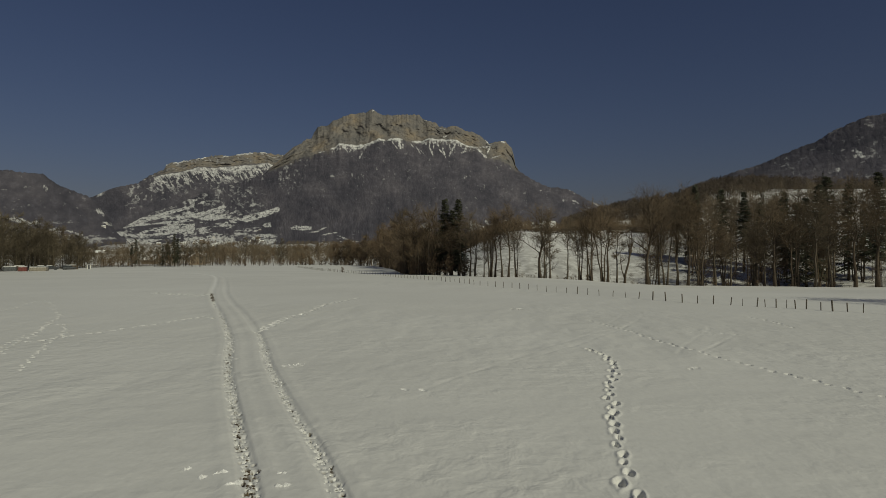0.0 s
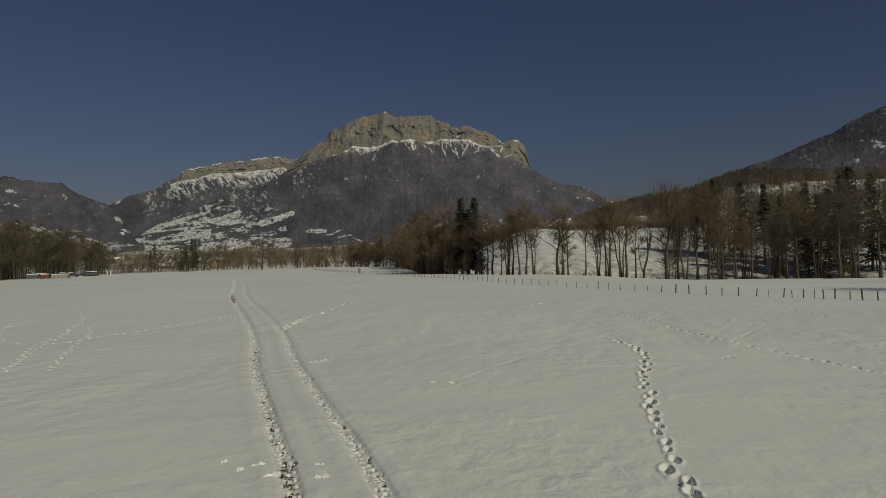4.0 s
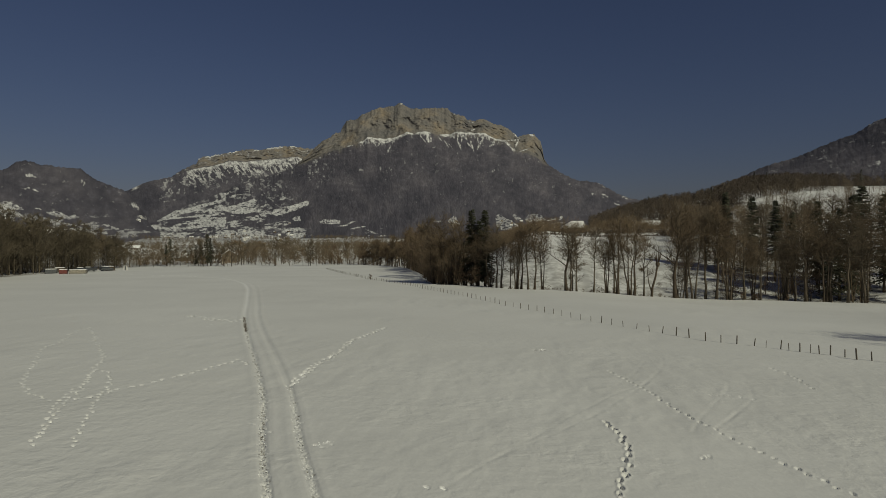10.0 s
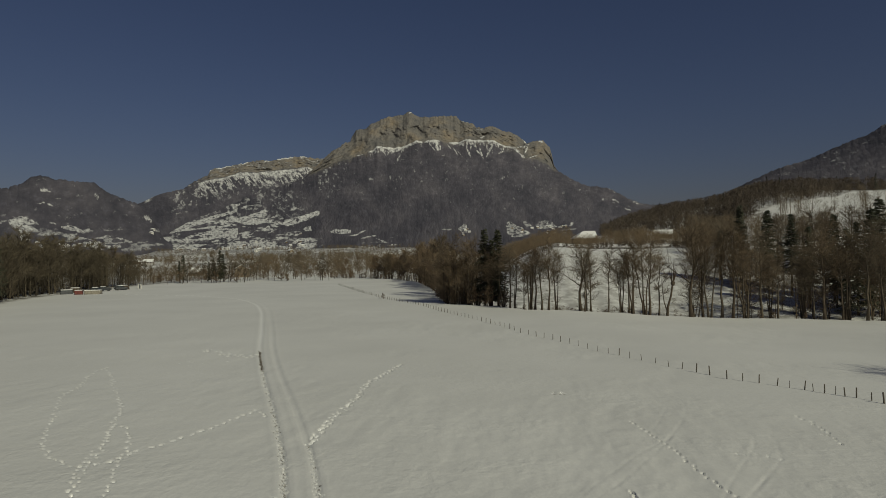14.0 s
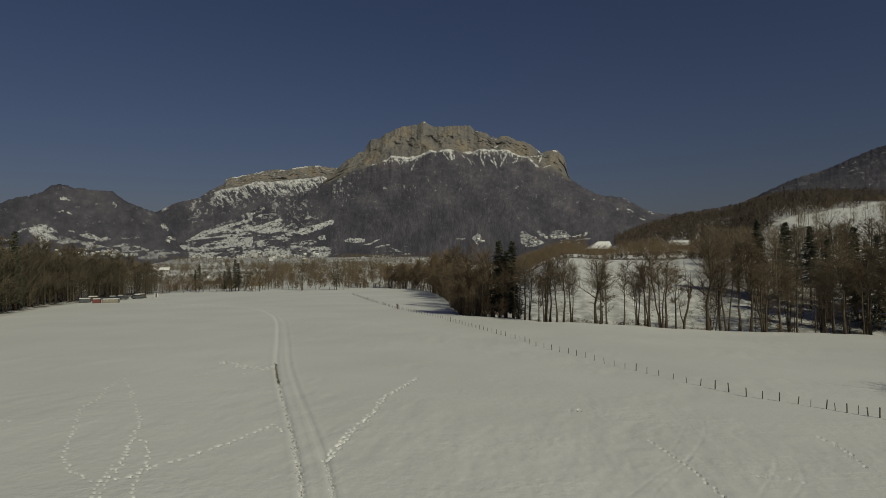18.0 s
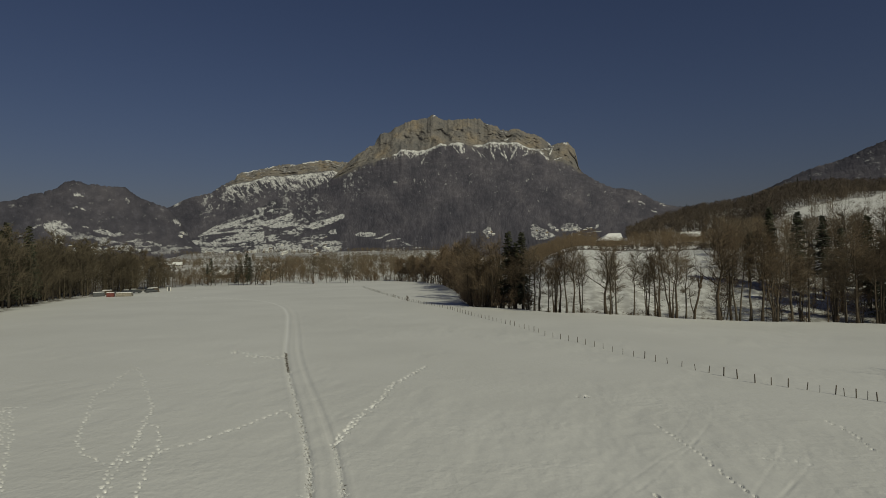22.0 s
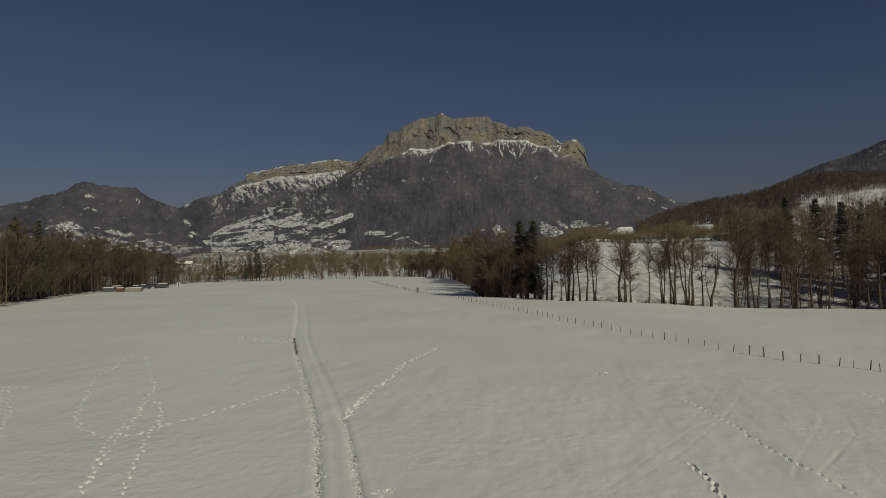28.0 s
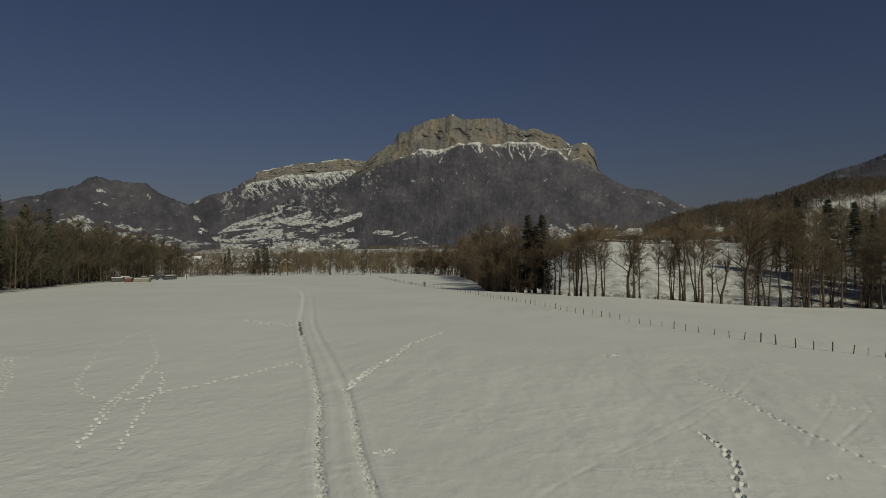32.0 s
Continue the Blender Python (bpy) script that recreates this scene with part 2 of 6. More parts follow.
# ---- terrain ----
def lattice(ix, iy, seed):
    """A fixed random value for each lattice point."""
    h = (ix.astype(np.int64) * 374761393 + iy.astype(np.int64) * 668265263 + seed * 974711) & 0x7FFFFFFF
    h = ((h ^ (h >> 13)) * 1274126177) & 0x7FFFFFFF
    return ((h ^ (h >> 16)) & 0xFFFF) / 65535.0


def vnoise(x, y, seed=0):
    """Smooth value noise from 0 to 1."""
    ix, iy = np.floor(x), np.floor(y)
    fx, fy = x - ix, y - iy
    fx, fy = fx * fx * (3 - 2 * fx), fy * fy * (3 - 2 * fy)
    a, b = lattice(ix, iy, seed), lattice(ix + 1, iy, seed)
    c, d = lattice(ix, iy + 1, seed), lattice(ix + 1, iy + 1, seed)
    return a + (b - a) * fx + (c - a) * fy + (a - b - c + d) * fx * fy


def fbm(x, y, octaves=4, seed=0, gain=0.5):
    total, amp, norm = 0.0, 1.0, 0.0
    for k in range(octaves):
        total = total + amp * vnoise(x * 2**k, y * 2**k, seed + 17 * k)
        norm += amp
        amp *= gain
    return total / norm


def sstep(a, b, v):
    s = np.clip((v - a) / (b - a), 0, 1)
    return s * s * (3 - 2 * s)


def field(x, y):
    """The open field: level near the start, then falling gently away."""
    d = np.maximum(np.hypot(0.6 * x, y) - 40, 0)
    return 0.08 - 0.010 * d * d / (d + 10) - 1.6 * sstep(10, 42, x) * sstep(52, 112, y)


def wood_edge(x):
    """Where the field ends against the row of trees."""
    return np.interp(x, [-160, -95, -73, -60, -46, -33, -28, -22, -17, -11, -9, 0, 7, 15, 25, 31, 37, 44, 52, 60, 130],
                     [305, 322, 313, 304, 288, 258, 238, 208, 178, 136, 128, 121, 114, 111, 111.5, 112, 113, 112, 111, 108, 88])


def hill_wood_edge(az):
    """How far off the wood on the hill begins, by bearing."""
    return np.interp(az, [12, 18, 20, 21.2, 23.1, 25, 26.2, 27.6, 28.4, 30, 36], [400, 360, 300, 300, 345, 365, 400, 450, 560, 600, 620])


def terrain(x, y):
    """The lie of the land out to the foot of the mountains."""
    r = np.hypot(x, y)
    az = np.degrees(np.arctan2(x, y))
    z = field(x, y)
    front = sstep(-60, 0, y)
    d = (y - wood_edge(x) + 2.4 * (vnoise(x / 2.6, y * 0, 19) - 0.5) + 2.0 * (vnoise(x / 7, y * 0, 23) - 0.5)) * front
    dip = sstep(1.0, 12, d) * (1 - sstep(14, 60, d))
    right = sstep(-3, 6, az) * (1 - sstep(70, 100, az)) * front
    z = z - dip * (1.2 + 1.3 * right)
    z = np.where(r > 330, np.maximum(z, -3.2), z)
    bank = sstep(14, 120, d) ** 0.85 * 13.5
    bank = bank + sstep(118, 152, d) * 2.0 * (1 - sstep(14, 18, az))
    hill = sstep(250, 760, r) * np.interp(az, [4, 9, 12, 16, 20, 24, 28, 40, 70], [0, 10, 26, 40, 48, 54, 51, 42, 20])
    meadow = sstep(300, 430, r) * sstep(18.5, 22, az) * (1 - sstep(45, 60, az)) * 8 * (1 - sstep(480, 760, r))
    rise = np.interp(r, [190, 220, 250, 300, 350, 400, 430, 480, 550], [0, 2.8, 7, 12.8, 12.4, 7.7, 5.3, 2.5, 0]) * sstep(17.5, 22, az)
    z = z + right * (bank + hill + meadow + rise)
    left = (1 - sstep(-8, 2, az)) * front
    z = z + left * (sstep(450, 800, r) * 4.5 + sstep(800, 1650, r) * 21)
    z = z + (fbm(x / 60, y / 60, 3, 5) - 0.5) * 3.0 * sstep(120, 300, r) * right
    return z


def sheet(name, x, y, z, material, cover=None, closed=False, lie=None):
    """A grid of points as one mesh, with an optional cover mask (red, green) on its points."""
    rows, cols = x.shape
    me = bpy.data.meshes.new(name)
    i = np.arange(rows * cols).reshape(rows, cols)
    if closed:
        nxt = np.roll(i, -1, axis=1)
        quads = np.stack([i[:-1], nxt[:-1], nxt[1:], i[1:]], -1).reshape(-1, 4)[:, ::-1]
    else:
        quads = np.stack([i[:-1, :-1], i[:-1, 1:], i[1:, 1:], i[1:, :-1]], -1).reshape(-1, 4)[:, ::-1]
    n = len(quads)
    me.vertices.add(rows * cols)
    me.vertices.foreach_set("co", np.stack([x, y, z], -1).astype(np.float32).ravel())
    me.loops.add(4 * n)
    me.loops.foreach_set("vertex_index", quads.astype(np.int32).ravel())
    me.polygons.add(n)
    me.polygons.foreach_set("loop_start", np.arange(0, 4 * n, 4, dtype=np.int32))
    me.polygons.foreach_set("use_smooth", np.ones(n, dtype=bool))
    me.update(calc_edges=True)
    if cover is not None:
        layer = me.color_attributes.new("cover", "FLOAT_COLOR", "POINT")
        rgba = np.zeros((rows * cols, 4), np.float32)
        for k, mask in enumerate(cover):
            rgba[:, k] = mask.ravel()
        rgba[:, 3] = 1
        layer.data.foreach_set("color", rgba.ravel())
    if lie is not None:
        layer = me.attributes.new("lie", "FLOAT_VECTOR", "POINT")
        layer.data.foreach_set("vector", np.stack([lie, z, 0 * z], -1).astype(np.float32).ravel())
    me.materials.append(material)
    ob = new(name, me)
    return ob


def resample(line, step):
    """Points at even steps along a line, with the direction at each."""
    p = np.array(line, float)
    seg = np.hypot(*np.diff(p, axis=0).T)
    s = np.r_[0, np.cumsum(seg)]
    at = np.arange(0, s[-1], step)
    q = np.stack([np.interp(at, s, p[:, 0]), np.interp(at, s, p[:, 1])], 1)
    t = np.gradient(q, axis=0)
    return q, t / np.linalg.norm(t, axis=1)[:, None]


def smooth_line(line, rounds=3):
    p = np.array(line, float)
    for _ in range(rounds):
        p = np.concatenate([p[:1], np.stack([0.75 * p[:-1] + 0.25 * p[1:], 0.25 * p[:-1] + 0.75 * p[1:]], 1).reshape(-1, 2), p[-1:]])
    return p


rng = np.random.default_rng(11)
# wheel ruts, walked trails and animal tracks, as lines on the field
RUT = smooth_line([(1.6, -14), (0.2, -2), (-1.3, 5.5), (-3.1, 10.9), (-4.3, 13.8), (-6.0, 18.0), (-8.0, 23.2), (-9.8, 28.7), (-11.8, 33.6),
                   (-14.8, 40.8), (-18.5, 49.4), (-24.6, 64.5), (-29.8, 79), (-36.5, 97), (-43, 114.5), (-52, 135), (-62, 152), (-78, 167), (-112, 182)])
RUT_GAP = 1.38
qr, tr = resample(RUT, 0.5)
RUT_R = qr + np.stack([tr[:, 1], -tr[:, 0]], 1) * RUT_GAP
FOOT = smooth_line([(3.2, 9.2), (3.2, 11.2), (3.5, 12.7), (3.8, 14.3), (4.0, 15.7), (4.35, 17.2), (4.55, 18.2), (4.9, 19.5), (5.45, 21.0), (5.8, 22.6), (5.9, 24.5), (5.6, 26.2)])
BRANCH = smooth_line([(-9.6, 32.4), (-9.7, 33.3), (-9.7, 34.3), (-9.7, 35.7), (-9.7, 37.7), (-9.5, 39.6), (-9.5, 41.2), (-9.4, 44), (-9.7, 47.1), (-9.3, 48.8), (-8.9, 51.5), (-8.6, 54.4), (-8.3, 56.3)], 2)
DASH = [(-14, 37.4), (-14.8, 38.8), (-15.1, 38.9), (-15.5, 37.6), (-16, 35.4), (-16.7, 33.9), (-17.2, 32.9), (-17.6, 31.9), (-18.4, 30.9), (-18.5, 30.1), (-18.7, 29.3), (-19.4, 28.8), (-19.9, 28.3)]
LOOPS = [
    [(-35.5, 55.1), (-34.6, 51.3), (-31.5, 45.5), (-31.5, 43.9), (-30.5, 41.9), (-28.7, 39.3), (-26.9, 36.3), (-25.8, 34.3), (-24.2, 32), (-23.3, 30.7), (-22.2, 29.6), (-21.3, 29.2), (-20.3, 28.4), (-19.9, 28.2)],
    [(-35.3, 54.8), (-31.9, 50.2), (-28.9, 45.9), (-25.9, 41.6), (-24.6, 39.9), (-23.2, 37.1), (-22.4, 35.2), (-21, 32.5), (-20.6, 31.4), (-20.5, 30.3), (-19.8, 28.5), (-19.7, 28), (-19, 26.8), (-17.9, 25.1), (-17.1, 23.5), (-16.7, 22.6), (-16.1, 21.6)],
    [(-21.8, 33.9), (-20.7, 31.7), (-20.1, 30.4), (-19.6, 28.8), (-18.7, 26.9), (-18.1, 25.8), (-17.3, 24.1), (-16.6, 22.6)],
    [(-22.3, 35.2), (-21.8, 35.3), (-20.5, 33.8), (-19.2, 31.6), (-18.4, 29.6), (-17.9, 28.3), (-17, 26.7), (-16.8, 26), (-16.2, 24.6), (-15.5, 23.4), (-14.6, 21.9)]]
LOOPS_SIDE = [
    [(-34.5, 38.8), (-32.4, 36.7), (-31, 34.9), (-29.1, 32.9), (-27.1, 30.4), (-26, 29), (-24, 26.5), (-23.1, 25.5), (-21.9, 23.9)],
    [(-34.6, 38.4), (-31.9, 35.5), (-29.9, 33), (-27.9, 30.9)]]
TRAIL = [(8, 37.2), (8.2, 36.1), (8.5, 34.5), (8.8, 33), (9, 31.6), (9.1, 30.1), (9.2, 28.5), (9.4, 27.6), (9.5, 26.6), (9.7, 25.8), (9.8, 25.2), (10.6, 22.4), (11.9, 17.6)]
TRAIL_FAR = [(17.8, 38.4), (18.1, 37.3), (18, 35.8), (17.7, 34.3), (17.4, 32.6)]
SIDE = [(-30.4, 65.2), (-27.1, 62.1), (-25.4, 61.6), (-23.7, 61)]
SLIDES = [
    smooth_line([(9.4, 34.0), (7.6, 31.9), (6.1, 29.6), (4.6, 27.4), (3.0, 24.6), (1.5, 22.2), (0.2, 20.0), (-0.8, 18.2)]),
    smooth_line([(12.4, 42.0), (11.7, 39.0), (10.0, 35.2), (7.7, 31.0), (6.2, 28.4), (4.2, 25.4), (2.3, 23.0), (0.6, 20.8)]),
    smooth_line([(13.8, 34.5), (13.2, 32.7), (12.1, 30.8), (11.1, 29.1), (9.8, 26.9), (8.9, 25)]),
    smooth_line([(14.3, 32.8), (13.6, 30.6), (12.2, 28.6), (11.1, 27.1), (9.8, 25.3)]),
    smooth_line([(12, 28.4), (10.9, 26.8), (10.1, 25.6)]),
    smooth_line([(10.9, 40.6), (10, 38.2), (8.9, 35.6), (7.6, 33.3)])]


class Prints:
    """All the dents in the snow: x, y, direction, length, width, depth, soil."""
    def __init__(self):
        self.rows = []

    def along(self, line, step, sway, length, width, depth, jitter=0.06, soil=None, fresh_lit=0.5):
        q, t = resample(line, step)
        for k, ((x, y), (tx, ty)) in enumerate(zip(q, t)):
            side = (1 if k % 2 else -1) * sway + rng.normal(0, jitter)
            px, py = x + ty * side + rng.normal(0, jitter), y - tx * side + rng.normal(0, jitter)
            turn = math.atan2(ty, tx) + rng.normal(0, 0.15)
            s = rng.uniform(0.85, 1.2)
            self.rows.append((px, py, turn, length * s, width * s, depth * rng.uniform(0.7, 1.25), soil(px, py) if soil else 0.0, fresh_lit))


def rut_soil(px, py):
    if 53 < py < 65:
        return 1.0 if rng.random() < 0.85 else 0.0
    if py < 15.5:
        return 1.0 if rng.random() < 0.18 else 0.0
    return 0.9 if rng.random() < 0.15 else 0.0


prints = Prints()
prints.along(FOOT, 0.52, 0.045, 0.36, 0.155, 0.26, 0.035, fresh_lit=0.0)
prints.along(BRANCH, 0.40, 0.09, 0.32, 0.18, 0.13, 0.04, fresh_lit=1.0)
prints.along(BRANCH, 0.62, 0.13, 0.20, 0.13, 0.10, 0.06, fresh_lit=1.0)
rut_l = qr[(qr[:, 1] > 8.5) & (qr[:, 1] < 65)]
rut_r = RUT_R[(RUT_R[:, 1] > 8.5) & (RUT_R[:, 1] < 32.5)]
for _ in range(6):
    prints.along(rut_l, 0.20, 0.03, 0.10, 0.065, 0.05, 0.042, rut_soil, 0.45)
for _ in range(4):
    prints.along(rut_r, 0.22, 0.03, 0.10, 0.065, 0.05, 0.042, lambda px, py: 1.0 if rng.random() < (0.20 if py < 16 else 0.05) else 0.0, 0.45)
prints.along(DASH, 0.62, 0.03, 0.36, 0.16, 0.12, 0.03, fresh_lit=1.0)
# loop prints whitened for broken crust and, in colour, for their sunlit rims
for loop in LOOPS + LOOPS_SIDE:
    prints.along(smooth_line(loop, 2), 0.58, 0.06, 0.22, 0.125, 0.11, 0.03, fresh_lit=1.0)
prints.along(TRAIL, 0.55, 0.05, 0.22, 0.12, 0.10, 0.03, fresh_lit=0.5)
prints.along(TRAIL_FAR, 0.55, 0.05, 0.24, 0.13, 0.10, 0.03, fresh_lit=0.5)
for _ in range(2):
    prints.along(SIDE, 0.6, 0.35, 0.36, 0.22, 0.15, 0.3, fresh_lit=1.0)
for _ in range(5):
    prints.rows.append((-3.38 + rng.normal(0, 0.06), 11.7 + rng.normal(0, 0.16), 1.9, 0.16, 0.12, 0.05, 1.0, 0.5))
for _ in range(26):
    prints.rows.append((-34.3 + rng.normal(0, 0.5), 38.6 + rng.normal(0, 0.6), rng.uniform(0, 3.1), 0.2, 0.11, 0.09, 0.0, 1.0))
# stray scuffs beside the ruts and on the open field
for sx0, sy0, n0, spread in ((-5.55, 22.4, 3, 0.25), (-0.75, 18.5, 3, 0.25), (4.6, 44.4, 7, 0.5), (8.6, 22.0, 3, 0.3),
                             (-27.5, 57, 8, 2.2), (12.6, 31.0, 5, 0.5), (-8.2, 24.6, 4, 0.8)):
    for _ in range(n0):
        prints.rows.append((sx0 + rng.normal(0, spread), sy0 + rng.normal(0, spread * 0.5), rng.uniform(0, 3.1), rng.uniform(0.16, 0.32), rng.uniform(0.08, 0.13), 0.05,
                            0.8 if (abs(sx0 - 4.6) < 0.1 and rng.random() < 0.4) else 0.0, 0.8))


def near_distance(x, y, line):
    """Distance to a line, for points not far from it."""
    p = np.array(line, float)
    best = np.full(x.shape, 1e9)
    for (ax, ay), (bx, by) in zip(p[:-1], p[1:]):
        dx, dy = bx - ax, by - ay
        s = np.clip(((x - ax) * dx + (y - ay) * dy) / (dx * dx + dy * dy), 0, 1)
        best = np.minimum(best, np.hypot(x - ax - s * dx, y - ay - s * dy))
    return best


AZ_STEP = 0.115


def build_ground():
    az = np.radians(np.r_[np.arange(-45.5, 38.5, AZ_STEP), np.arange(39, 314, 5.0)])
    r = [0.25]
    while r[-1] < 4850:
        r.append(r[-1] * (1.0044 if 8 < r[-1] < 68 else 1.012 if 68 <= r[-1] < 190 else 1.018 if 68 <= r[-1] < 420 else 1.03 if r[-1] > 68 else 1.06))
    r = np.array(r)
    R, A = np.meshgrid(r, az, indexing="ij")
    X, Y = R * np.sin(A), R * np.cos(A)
    Z = terrain(X, Y)
    near = R < 260
    lap = np.where(near, 1, 0)
    Z = Z + lap * ((fbm(X / 14, Y / 14, 3, 3) - 0.5) * 0.22 * sstep(4, 20, R) + (fbm(X / 1.4, Y / 3.0, 3, 9) - 0.5) * 0.10 * sstep(0.35, 0.65, vnoise(X / 9, Y / 9, 14))
                   + (fbm(X / 0.5, Y / 1.0, 2, 21) - 0.5) * 0.036 * sstep(0.3, 0.7, vnoise(X / 7, Y / 7, 15)) * (1 - sstep(25, 60, R)))
    soil, fresh_lit = np.zeros_like(Z), np.zeros_like(Z)
    # ruts and slides
    band = (R < 215) & (np.abs(np.degrees(A) + 17) < 45)
    for line, wide, deep, rim, white in ((RUT[::2], 0.185, 0.048, 0.014, 0.55), (RUT_R[::3], 0.185, 0.044, 0.014, 0.06)):
        dist = np.full(Z.shape, 9.0)
        dist[band] = near_distance(X[band], Y[band], line)
        far = 1 + sstep(40, 130, R) * 0.5
        Z -= deep * np.exp(-((dist / (wide * far)) ** 6)) * (0.75 + 0.5 * vnoise(X * 0.6, Y * 0.6, 5)) * (1 - (0.4 if white > 0.1 else 0.7) * sstep(70, 160, R)) * sstep(5, 9, R)
        Z += rim * np.exp(-(((dist - 0.42 * far) / 0.14) ** 2)) * (0.5 + vnoise(X * 3, Y * 3, 4)) * sstep(5, 9, R)
        fresh_lit = np.maximum(fresh_lit, white * sstep(50, 85, R) * np.exp(-((dist / (0.16 * far)) ** 2)))
    band = (R < 50) & (np.degrees(A) > -20) & (np.degrees(A) < 45)
    for line in SLIDES:
        dist = np.full(Z.shape, 9.0)
        dist[band] = near_distance(X[band], Y[band], line[::2])
        wob = vnoise(X * 1.3, Y * 1.3, 31)
        Z -= 0.013 * (0.1 + 0.9 * wob) * np.exp(-((dist / 0.075) ** 2))
        Z += 0.004 * (0.1 + 0.9 * wob) * np.exp(-(((dist - 0.2) / 0.08) ** 2))
    # the dents
    la = np.radians(AZ_STEP)
    for px, py, turn, ln, wd, dp, so, fr in prints.rows:
        pr, pa = math.hypot(px, py), math.atan2(px, py)
        i0, i1 = np.searchsorted(r, [pr - 0.8, pr + 0.8])
        jc, jw = int((pa - az[0]) / la), int(0.8 / pr / la) + 2
        j0, j1 = max(jc - jw, 0), min(jc + jw, int(84 / AZ_STEP))
        if j1 <= j0 or i1 <= i0:
            continue
        sl = np.s_[i0:i1, j0:j1]
        dx, dy = X[sl] - px, Y[sl] - py
        u = (dx * math.cos(turn) + dy * math.sin(turn)) / (ln / 2)
        v = (-dx * math.sin(turn) + dy * math.cos(turn)) / (wd / 2)
        q = np.sqrt(u * u + v * v) + 0.7 * (fbm(X[sl] * 7, Y[sl] * 7, 2, 7) - 0.5)
        Z[sl] += -dp * (1 - sstep(0.8, 1.08, q)) + 0.14 * dp * np.exp(-(((q - 1.45) / 0.35) ** 2)) * (0.4 + vnoise(X[sl] * 9, Y[sl] * 9, 8))
        fresh_lit[sl] = np.maximum(fresh_lit[sl], fr * (1 - sstep(0.8, 1.3, q + 0.7 * (vnoise(X[sl] * 11, Y[sl] * 11, 6) - 0.5))))
        if so > 0:
            soil[sl] = np.maximum(soil[sl], so * (1 - sstep(0.8, 1.3, q + 0.8 * (vnoise(X[sl] * 14, Y[sl] * 14, 2) - 0.5))))
    d = Y - wood_edge(X)
    azd = np.degrees(A)
    # leaf litter behind the edge, spread up the bank for tree shadows on snow
    litter_shade = sstep(-0.5, 4, d) * (1 - sstep(28 + 28 * sstep(18, 26, azd), 96, d)) * (0.46 + 0.14 * sstep(13, 20, azd)) * (azd > -14) * (Y > 0) * sstep(0.35, 0.6, fbm(X / 7, Y / 7, 3, 12) + 0.18 + 0.25 * sstep(25, 50, X))
    woods = sstep(0, 12, R - hill_wood_edge(azd)) * sstep(9, 14, azd) * (azd < 80)
    leftwood = sstep(-2, 3, -X - np.interp(Y, [60, 116, 157, 183, 235, 300], [98, 107, 125, 133, 142, 150])) * (Y > 40) * (R < 420) * (azd < -20)
    valley = sstep(430, 560, R) * (azd < 9) * (azd > -45) * sstep(0.46, 0.54, fbm(X / 45, Y / 110, 4, 27) + 0.12 * sstep(700, 950, R)) * 0.9
    cover = np.clip(litter_shade + woods + valley + leftwood, 0, 1)
    ob = sheet("ground", X, Y, Z, SNOW, (soil, cover, fresh_lit), closed=True)
    # close the small hole at the centre
    bm = bmesh.new()
    bm.from_mesh(ob.data)
    bm.verts.ensure_lookup_table()
    bm.faces.new([bm.verts[k] for k in range(len(az))][::-1]).material_index = 0
    bm.to_mesh(ob.data)
    bm.free()
    return tagged(ob, "snow-covered field with wheel ruts and footprints, sloping gently to a valley", "ground", kind="structure")


ground = build_ground()


def ground_z(x, y):
    return float(terrain(np.array([x], float), np.array([y], float))[0])


# ---- mountains ----
def spread(whole, fine, step):
    """Bearings over the whole width, close together where the range is open to view."""
    return np.r_[np.arange(whole[0], fine[0], 0.5), np.arange(fine[0], fine[1], step), np.arange(fine[1], whole[1] + 0.01, 0.4)]


def lowered(line, by):
    return [(a, e - by) for a, e in line]


